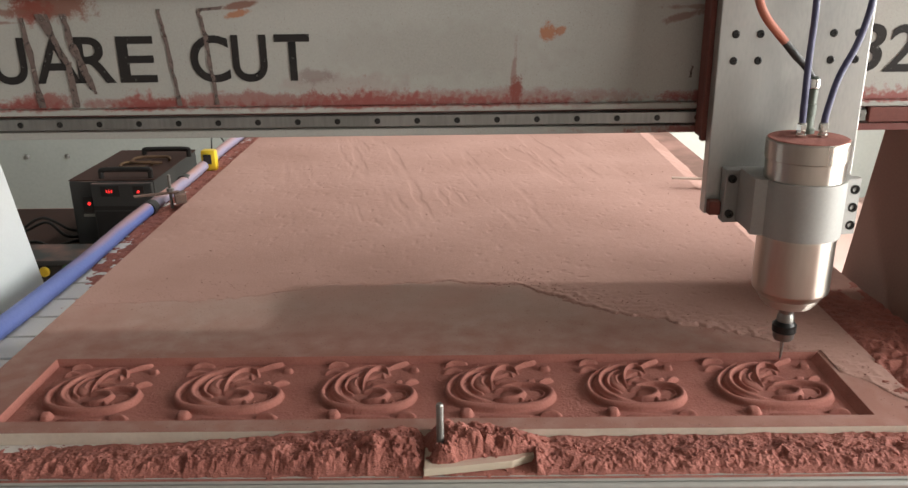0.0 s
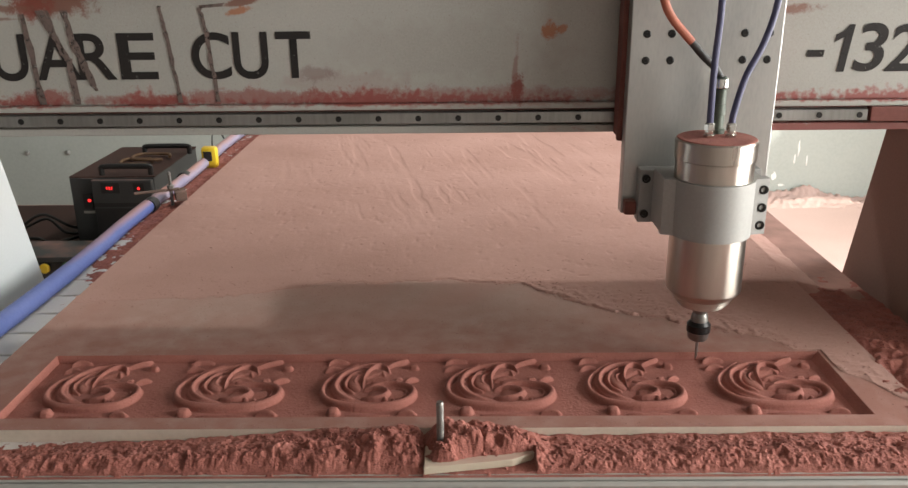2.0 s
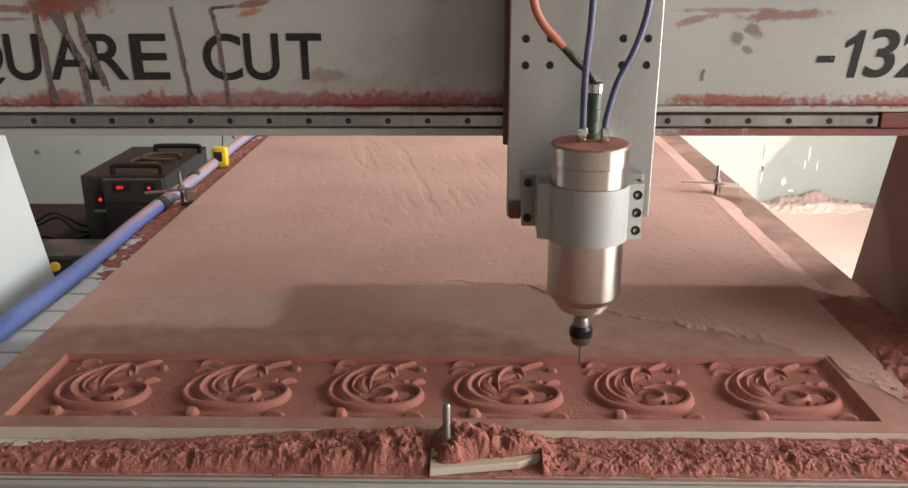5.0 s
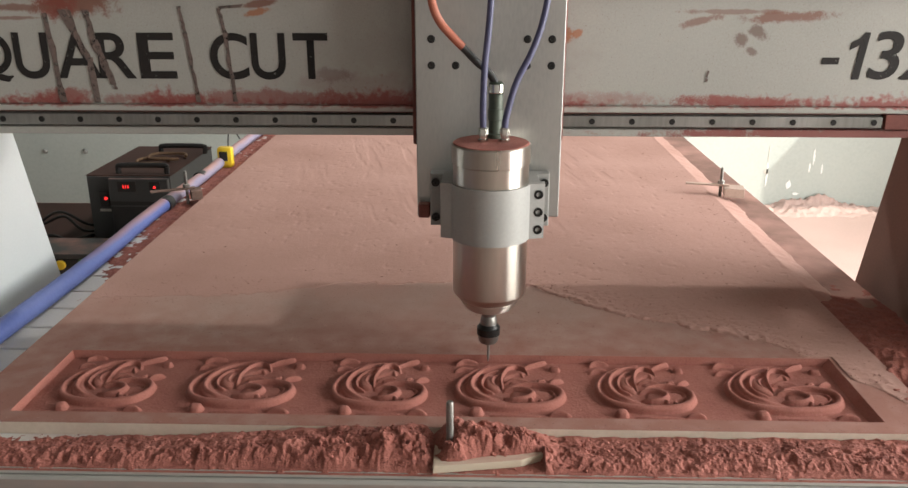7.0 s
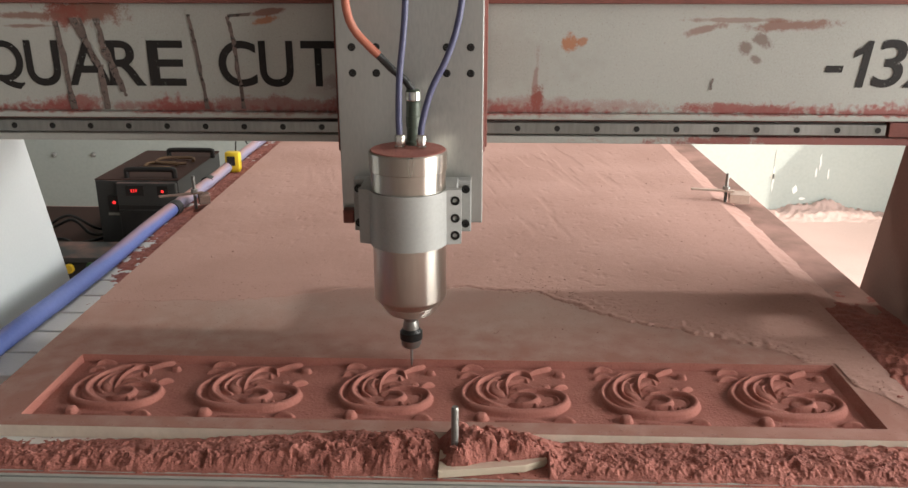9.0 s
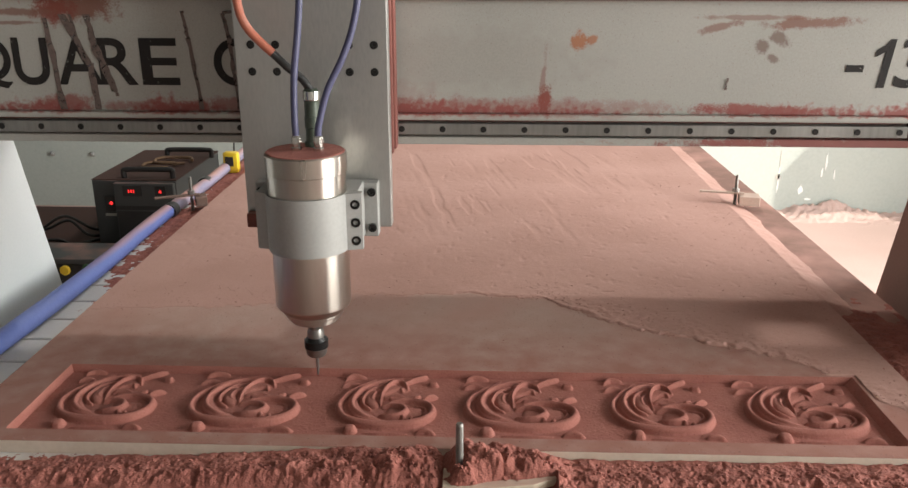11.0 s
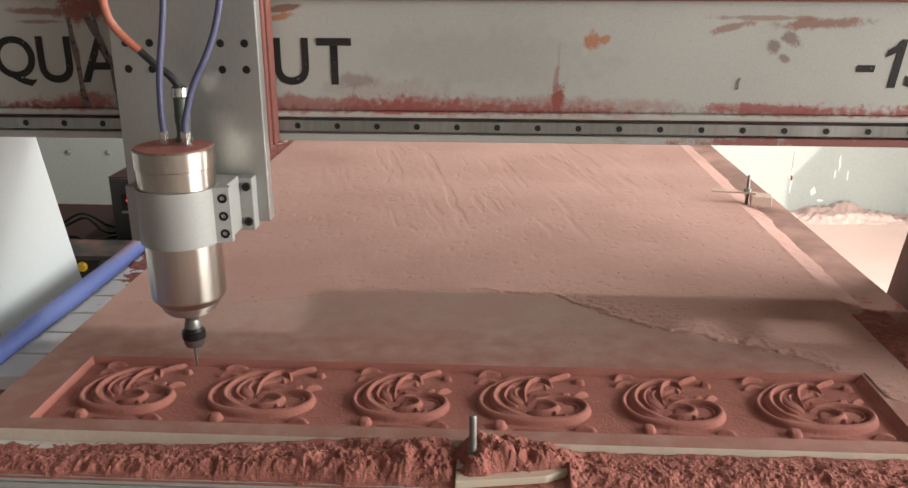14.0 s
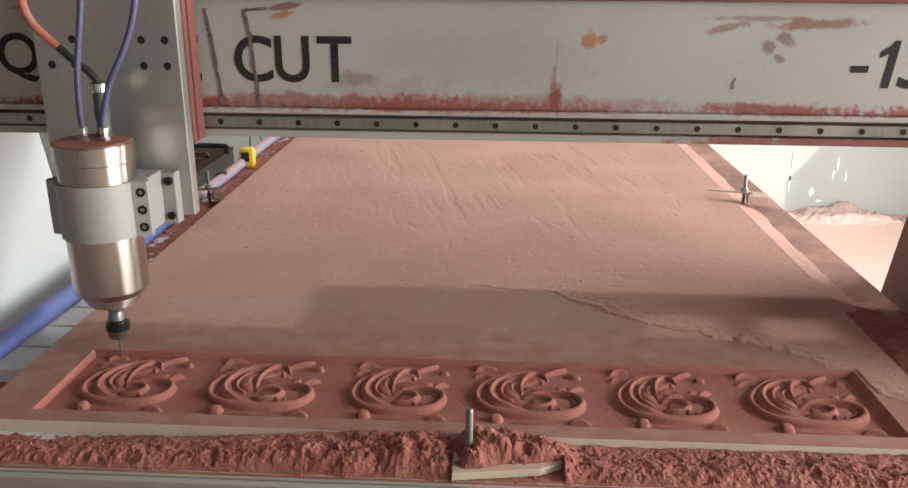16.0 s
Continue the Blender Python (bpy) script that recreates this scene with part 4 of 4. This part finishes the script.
for s in (-1, 1):
    for z in (1.050, 1.102):
        part("socket_screw", lathe([(0.0056, 0), (0.0060, 0.0012), (0.0060, 0.0055), (0.0032, 0.0055), (0.003, 0.002)], 18, Matrix.Translation((s * 0.078, 0.3118, z)) @ TURN), M_SCREW, mount, "", True)
arc = [(0.0555 * math.cos(a), -0.0555 * math.sin(a)) for a in np.linspace(0.0, math.pi, 33)]
outline = [(0.0735, 0.0), (0.0735, -0.011)] + [p for p in arc if p[1] < -0.011] + [(-0.0685, -0.011), (-0.0685, 0.0)] + [(0.0522 * math.cos(a), -0.0522 * math.sin(a)) for a in np.linspace(math.pi, 0.0, 33)]
cap = part("clamp_cap", prism([(a, 0.2555 + b) for a, b in outline], 1.040, 1.118, "z"), M_SATIN, car, "curved grey clamp cap with black screws", True)
for z in (1.053, 1.078, 1.103):
    part("socket_screw", lathe([(0.0060, 0), (0.0064, 0.001), (0.0064, 0.004), (0.0034, 0.004), (0.003, 0.0015)], 18, Matrix.Translation((0.0650, 0.2446, z)) @ TURN), M_SCREW, cap, "", True)
AX = Matrix.Translation((0, 0.2555, 0))
part("spindle_body", lathe([(0.020, 0.9295), (0.0250, 0.9297), (0.0300, 0.9325), (0.0330, 0.9330), (0.0336, 0.9336), (0.0336, 0.9376), (0.0372, 0.9380), (0.0378, 0.9386), (0.0378, 0.9426), (0.0402, 0.9430),
                            (0.0410, 0.9440), (0.0410, 0.9470), (0.0428, 0.9480), (0.0512, 0.9578), (0.0517, 0.9590), (0.0517, 0.9600), (0.0517, 1.1440), (0.0512, 1.1444), (0.0530, 1.1448), (0.0536, 1.1454), (0.0536, 1.1694), (0.0524, 1.171), (0.0, 1.171)], 72, AX), M_SPINDLE, car, "bright turned spindle motor", True)
part("top_dust", lathe([(0.0, 1.1712), (0.0515, 1.1712), (0.0505, 1.1722), (0.030, 1.1726), (0.0, 1.1726)], 40, AX), M_HEAP, car, "red dust on the spindle top", True)
part("spindle_nose", lathe([(0.012, 0.905), (0.0118, 0.912), (0.0100, 0.918), (0.0125, 0.9295), (0.014, 0.931)], 32, AX), M_NUT, car, "grey steel spindle shaft", True)
nut = lathe([(0.012, 0.8890), (0.0168, 0.8895), (0.0168, 0.9), (0.0155, 0.9005), (0.0125, 0.9055)], 32, AX)
part("collet_nut", nut, M_SCREW, car, "black collet nut", True)
part("collet_face", lathe([(0.005, 0.8755), (0.0125, 0.8765), (0.0145, 0.8800), (0.0152, 0.8870), (0.0160, 0.8885)], 32, AX), M_NUT, car, "", True)
part("cutter", lathe([(0.0003, 0.8432), (0.0016, 0.848), (0.0022, 0.858), (0.0022, 0.8765)], 16, AX), M_STEEL, car, "thin steel engraving cutter", True)
# connectors and hoses on top
conn = part("cable_connector", lathe([(0.0115, 1.171), (0.0118, 1.178), (0.0095, 1.180), (0.0095, 1.197), (0.0105, 1.198), (0.0105, 1.212), (0.0098, 1.213), (0.0098, 1.232), (0.0105, 1.233), (0.0105, 1.246), (0.008, 1.249)], 28, Matrix.Translation((0.006, 0.283, 0))), M_GREEN, car, "dark green screw connector", True)
part("connector_ring", lathe([(0.0107, 1.234), (0.0112, 1.235), (0.0112, 1.244), (0.0107, 1.246)], 28, Matrix.Translation((0.006, 0.283, 0))), M_BRASS, conn, "", True)
for x in (-0.011, 0.018):
    fit_ = part("hose_fitting", lathe([(0.0075, 1.171), (0.0075, 1.176), (0.0055, 1.177), (0.0055, 1.181), (0.0068, 1.182), (0.0068, 1.190), (0.005, 1.192)], 6, Matrix.Translation((x, 0.2555, 0))), M_BRASS, car, "shiny hose fitting")
part("water_hose", tube(spline([(-0.011, 0.2555, 1.186), (-0.0115, 0.256, 1.22), (-0.010, 0.262, 1.27), (-0.005, 0.272, 1.32), (-0.002, 0.282, 1.37), (0.0, 0.29, 1.46)]), 0.0045), M_BLUE, car, "dull blue water hose", True)
part("water_hose", tube(spline([(0.018, 0.2555, 1.186), (0.0195, 0.256, 1.205), (0.032, 0.262, 1.25), (0.052, 0.268, 1.29), (0.066, 0.276, 1.33), (0.074, 0.284, 1.38), (0.078, 0.29, 1.46)]), 0.0045), M_BLUE, car, "dull blue water hose", True)
part("cable_sleeve", tube(spline([(0.006, 0.283, 1.246), (-0.005, 0.281, 1.262), (-0.022, 0.278, 1.277), (-0.041, 0.274, 1.297)]), 0.0052), M_BLACK, car, "black cable sleeve", True)
part("power_cable", tube(spline([(-0.039, 0.2745, 1.295), (-0.052, 0.272, 1.308), (-0.068, 0.271, 1.326), (-0.078, 0.274, 1.347), (-0.082, 0.28, 1.38), (-0.082, 0.29, 1.46)]), 0.0056), M_ORANGE, car, "orange power cable", True)
for ob in car.children:
    ob.matrix_basis = pose(0, -0.2555, -0.85) @ ob.matrix_basis

# ---- hose along the bed ----
line = [(-0.722 + 0.004 * math.sin(k * 1.7), -0.3 + 0.2 * k, BED + 0.0165) for k in range(14)]
hose = tagged(base("suction_hose"), "blue flexible hose lying along the bed, pale with dust further on", "hose")
run_ = spline(line, 6)
part("hose_front", tube([p for p in run_ if p.y < 1.09], 0.0165, 20), M_PIPE, hose, "blue smooth hose", True)
part("hose_rear", tube([p for p in run_ if p.y > 1.06], 0.0150, 20), M_PIPE_DUSTY, hose, "pale dust-coated hose", True)
for y in (1.045, 1.30):
    part("hose_collar", tube([Vector((-0.722, y + q, BED + 0.0165)) for q in (0.0, 0.004, 0.026, 0.030)], lambda t: 0.0178 if 0.1 < t < 0.9 else 0.0170, 20), M_BLACK, hose, "black hose collar", True)


# ---- clamps on the sheet ----
def bed_clamp(x, y, z, rz, wood, label, block=0.056, mirror=1):
    c = tagged(base("bed_clamp", x, y, z, rz), label, "clamp", "clamps on the board")
    part("stud", lathe([(0.0035, -0.018), (0.004, -0.017)] + [(0.0037 + 0.0004 * (k % 2), -0.016 + 0.0012 * k) for k in range(70)] + [(0.003, 0.069)], 12), M_NUT, c, "threaded steel stud", True)
    part("clamp_bar", box(-0.085 * mirror if mirror > 0 else -0.012, 0.020 if mirror > 0 else 0.055, -0.006, 0.006, 0.022, 0.027, 0.0015), wood, c)
    part("nut", lathe([(0.008, 0.0275), (0.0085, 0.0285), (0.0085, 0.035), (0.008, 0.036)], 6), M_STEEL, c)
    part("pressure_block", box(0.008 if mirror > 0 else -0.05, block if mirror > 0 else -0.008, -0.024, 0.020, -0.0005, 0.0215, 0.001), wood, c, "small wooden block")
    return c


M_DARK_WOOD = material("dark_dusty_wood", [(0.10, 0.062, 0.048), (0.19, 0.125, 0.10)], 0.9, scale=30, grain=200, bump=0.2, dust=-0.02, dust_scale=30)
bed_clamp(-0.684, 1.10, BED + 0.0185, 24, M_DARK_WOOD, "steel stud clamp with dark dusty wooden bar", 0.034)
bed_clamp(0.640, 1.17, BED + 0.0185, -12, M_BLOCK, "steel stud clamp with a pale wooden pressure block")

# stud and wedge block in the heap
stud = tagged(base("front_clamp", -0.003, 0.020, BED), "threaded stud and pale wooden wedge buried in dust", "clamp", "clamps on the board")
part("stud", lathe([(0.0042, 0.0), (0.0046, 0.001)] + [(0.0043 + 0.0004 * (k % 2), 0.002 + 0.0013 * k) for k in range(58)] + [(0.0035, 0.079)], 14), M_NUT, stud, "threaded steel stud", True)
part("wedge", prism([(-0.019, -0.034), (0.085, -0.018), (0.112, -0.004), (0.108, 0.012), (-0.019, 0.012)], 0.002, 0.012, "z", 0.001), M_WEDGE, stud, "pale dusty wooden wedge")

# ---- things beyond the bed ----
meter = tagged(base("tape_measure", -0.705, 1.50, BED + 0.0), "yellow tape measure standing on the bed edge", "tape measure")
part("case", box(-0.022, 0.022, -0.015, 0.015, 0.0, 0.062, 0.008), M_YELLOW, meter, "", True)
part("grip", box(-0.014, 0.010, -0.0165, -0.0145, 0.022, 0.050, 0.0008), M_BLACK, meter)

bench = tagged(base("low_bench", -1.75, 2.50, 0), "low bench thick with red dust, coloured dark for the dim light", "bench")
part("top", box(-0.75, 0.85, -0.55, 0.080, 0.37, 0.405, 0.004), M_BENCH, bench)
for sx in (-0.68, 0.78):
    for sy in (-0.5, 0.030):
        part("leg", box(sx - 0.03, sx + 0.03, sy - 0.03, sy + 0.03, 0, 0.37, 0.003), M_BLACK, bench)

unit = tagged(base("power_unit", -1.245, 2.05, 0.405), "dark grey power unit with red displays and black handles", "power unit")
UH = 0.256
part("body", box(-0.155, 0.155, 0.0, 0.50, 0.01, UH, 0.004), M_BOX, unit)
part("lid", box(-0.157, 0.157, 0.003, 0.502, UH + 0.0002, UH + 0.004, 0.001), M_BENCH, unit, "red-dusted lid")
panel = part("front_panel", box(-0.068, 0.153, -0.024, -0.0005, 0.02, UH - 0.004, 0.004), M_BOX, unit, "projecting grey front panel")
part("groove", box(-0.066, 0.151, -0.0262, -0.0242, UH * 0.60, UH * 0.66, 0.0006), M_BLACK, panel)
part("lower_panel", box(-0.062, 0.147, -0.0262, -0.0242, 0.03, UH * 0.58, 0.0006), M_BLACK, panel)
disp = part("display_window", box(-0.032, 0.036, -0.027, -0.0242, UH * 0.80, UH * 0.955, 0.001), M_BLACK, panel)
for k in (-0.010, -0.001, 0.008):
    part("digit", box(k - 0.0018, k + 0.0018, -0.0282, -0.0272, UH * 0.855, UH * 0.900, 0.0004), M_LED, disp)
lamp = part("indicator_housing", box(0.085, 0.125, -0.027, -0.0242, UH * 0.79, UH * 0.95, 0.001), M_BLACK, panel)
part("indicator", cyl(0.005, 0, 0.002, 14, Matrix.Translation((0.105, -0.0272, UH * 0.87)) @ TURN, 0.0003), M_LED, lamp)
switch = part("rocker_switch", box(-0.112, -0.076, -0.008, -0.0005, UH * 0.55, UH * 0.78, 0.002), M_BLACK, unit)
part("switch_lamp", cyl(0.006, 0, 0.002, 14, Matrix.Translation((-0.088, -0.0082, UH * 0.68)) @ TURN, 0.0003), M_LED, switch)
part("name_strip", box(-0.118, -0.074, -0.003, -0.0005, UH * 0.48, UH * 0.52, 0.0005), M_PAINT, unit)
for hy in (0.03, 0.37):
    off = 0.035 if hy > 0.1 else 0.0
    pts = [(-0.045 + off, hy, UH + 0.004), (-0.045 + off, hy, UH + 0.026), (-0.040 + off, hy, UH + 0.034), (0.0 + off, hy, UH + 0.036), (0.09 + off, hy, UH + 0.036), (0.130 + off, hy, UH + 0.034), (0.135 + off, hy, UH + 0.026), (0.135 + off, hy, UH + 0.004)]
    part("handle", tube(spline(pts, 6), 0.010, 10), M_BLACK, unit, "black carrying handle", True)
for k in (-0.13, 0.13):
    for q in (0.04, 0.46):
        part("foot", cyl(0.015, 0, 0.0099, 12, Matrix.Translation((k, q, 0)), 0.001), M_BLACK, unit)

M_STRAP = material("dull_strap", [(0.10, 0.055, 0.03), (0.22, 0.13, 0.07)], 0.8, scale=30, grain=200, bump=0.2)
for k, (x, y, r) in enumerate(((-1.23, 2.26, 0.05), (-1.19, 2.31, 0.06))):
    pts = [Vector((x + r * math.cos(a) * 1.2, y + r * math.sin(a), 0.405 + UH + 0.010 + 0.007 * k + 0.002 * math.sin(3 * a))) for a in np.linspace(0, 5.6, 40)]
    tagged(part("coiled_strap", tube(pts, 0.006, 8), M_STRAP, None, "", True), "brown strap coiled on the power unit", "strap", "straps on the power unit")

control = tagged(base("control_box", -1.34, 1.74, 0), "black control box with yellow and green buttons below the bench", "control box")
part("body", box(-0.25, 0.25, 0, 0.17, 0.0, 0.452, 0.006), M_BLACK, control)
part("top_cover", box(-0.25, 0.25, -0.004, 0.17, 0.4525, 0.470, 0.003), M_BOX, control, "dark grey cover")
part("button", cyl(0.017, 0, 0.014, 20, Matrix.Translation((-0.035, -0.0005, 0.432)) @ TURN, 0.003), M_YELLOW, control, "yellow button")
part("button", cyl(0.015, 0, 0.012, 20, Matrix.Translation((0.04, -0.0005, 0.440)) @ TURN, 0.003), material("green_button", [(0.03, 0.09, 0.03), (0.05, 0.13, 0.04)], 0.5), control, "green button")

for z, pts in ((0, [(-1.40, 2.20, 0.43), (-1.44, 2.10, 0.46), (-1.53, 2.08, 0.515), (-1.62, 2.09, 0.47), (-1.68, 2.12, 0.412), (-1.62, 2.05, 0.412), (-1.5, 2.03, 0.412)]),
               (1, [(-1.40, 2.16, 0.42), (-1.46, 2.09, 0.44), (-1.54, 2.12, 0.485), (-1.63, 2.14, 0.45), (-1.72, 2.14, 0.412), (-1.64, 2.00, 0.412), (-1.45, 2.02, 0.412)]),
               (2, [(-1.40, 2.18, 0.412), (-1.50, 2.06, 0.412), (-1.60, 2.11, 0.412), (-1.75, 2.05, 0.412), (-1.70, 1.99, 0.412)])):
    tagged(part("cable", tube(spline(pts), 0.0055, 10), M_BLACK, None, "", True), "loose black cable looped on the bench", "cable", "cables on the bench")
tagged(part("hanging_wire", tube(spline([(-0.700, 1.515, BED + 0.06), (-0.698, 1.52, BED + 0.09), (-0.690, 1.53, BED + 0.13), (-0.682, 1.54, BED + 0.10), (-0.672, 1.545, BED + 0.075)]), 0.0022, 8), M_BLACK, None, "", True), "thin dark wire standing up by the tape measure", "wire")

# far wall details
for x in (-2.57, -2.327):
    tagged(part("wall_bolt", lathe([(0.008, 0), (0.016, 0.004), (0.010, 0.014), (0.004, 0.016)], 10, Matrix.Translation((x, WALL_Y, 0.325)) @ TURN), M_SATIN, None, "", True), "pale bolt head in the wall", "bolt", "wall bolts")
xs, ys = np.linspace(1.5, 2.9, 160), np.linspace(3.55, WALL_Y - 0.002, 60)
X, Y = np.meshgrid(xs, ys)
pile = np.exp(-((X - 2.08) / 0.14) ** 2) * 0.055 + 0.018 + 0.02 * np.exp(-((X - 1.9) / 0.06) ** 2)
pile = pile * np.clip((Y - 3.78) / 0.16, 0, 1) * (1 + 0.6 * fbm(X, Y, 14, 4, 61)) + 0.024 * fbm(X, Y, 40, 4, 62) * np.clip((Y - 3.7) / 0.2, 0, 1)
tagged(grid_mesh("wall_dust_pile", xs, ys, np.maximum(pile, -0.003) - 0.0005, M_FLOOR), "pink dust banked against the wall", "dust", "", "stuff")
M_FLAKE = material("bare_plaster", [(0.80, 0.82, 0.78), (0.86, 0.87, 0.84)], 0.9, scale=20, grain=90, bump=0.2)
M_PATCH = material("stained_plaster", [(0.45, 0.42, 0.36), (0.58, 0.56, 0.50)], 0.9, scale=20, grain=90, bump=0.2)
north = bpy.data.objects["wall_north"]
for k, (x, z, w, h, m) in enumerate(((1.764, 0.20, 0.012, 0.16, M_FLAKE), (1.760, 0.225, 0.03, 0.035, M_PATCH), (1.766, 0.33, 0.008, 0.09, M_PATCH), (2.012, 0.253, 0.012, 0.06, M_FLAKE), (2.030, 0.319, 0.012, 0.09, M_FLAKE),
                                     (2.085, 0.24, 0.010, 0.06, M_FLAKE), (1.902, 0.146, 0.03, 0.05, M_FLAKE), (1.947, 0.090, 0.04, 0.015, M_FLAKE))):
    pts = ragged(x, z, w, h, 12, 70 + k, 0.3)
    part("flake", prism(pts, WALL_Y - 0.003, WALL_Y - 0.0005, "y"), m, north)

# ---- what moves ----
def motions():
    rows = [(0, 0.489), (0.5, 0.458), (1, 0.417), (1.5, 0.392), (2, 0.365), (2.5, 0.312), (3, 0.297), (3.5, 0.270), (4, 0.236),
            (6.5, 0.092), (7, 0.046), (7.5, 0.021), (8, -0.004), (8.5, -0.060), (9, -0.075), (11.5, -0.241), (12, -0.262), (12.5, -0.308),
            (13, -0.332), (13.5, -0.367), (14, -0.416), (14.5, -0.445), (15, -0.464), (15.5, -0.508), (16, -0.532)]
    walk(car, [(t, pose(x, 0.2555, 0.85)) for t, x in rows])
    walk(chain, [(t, pose(0.68 - 0.0262 * t, 0.65, 1.158)) for t in (0, 4, 8, 12, 16)])


motions()
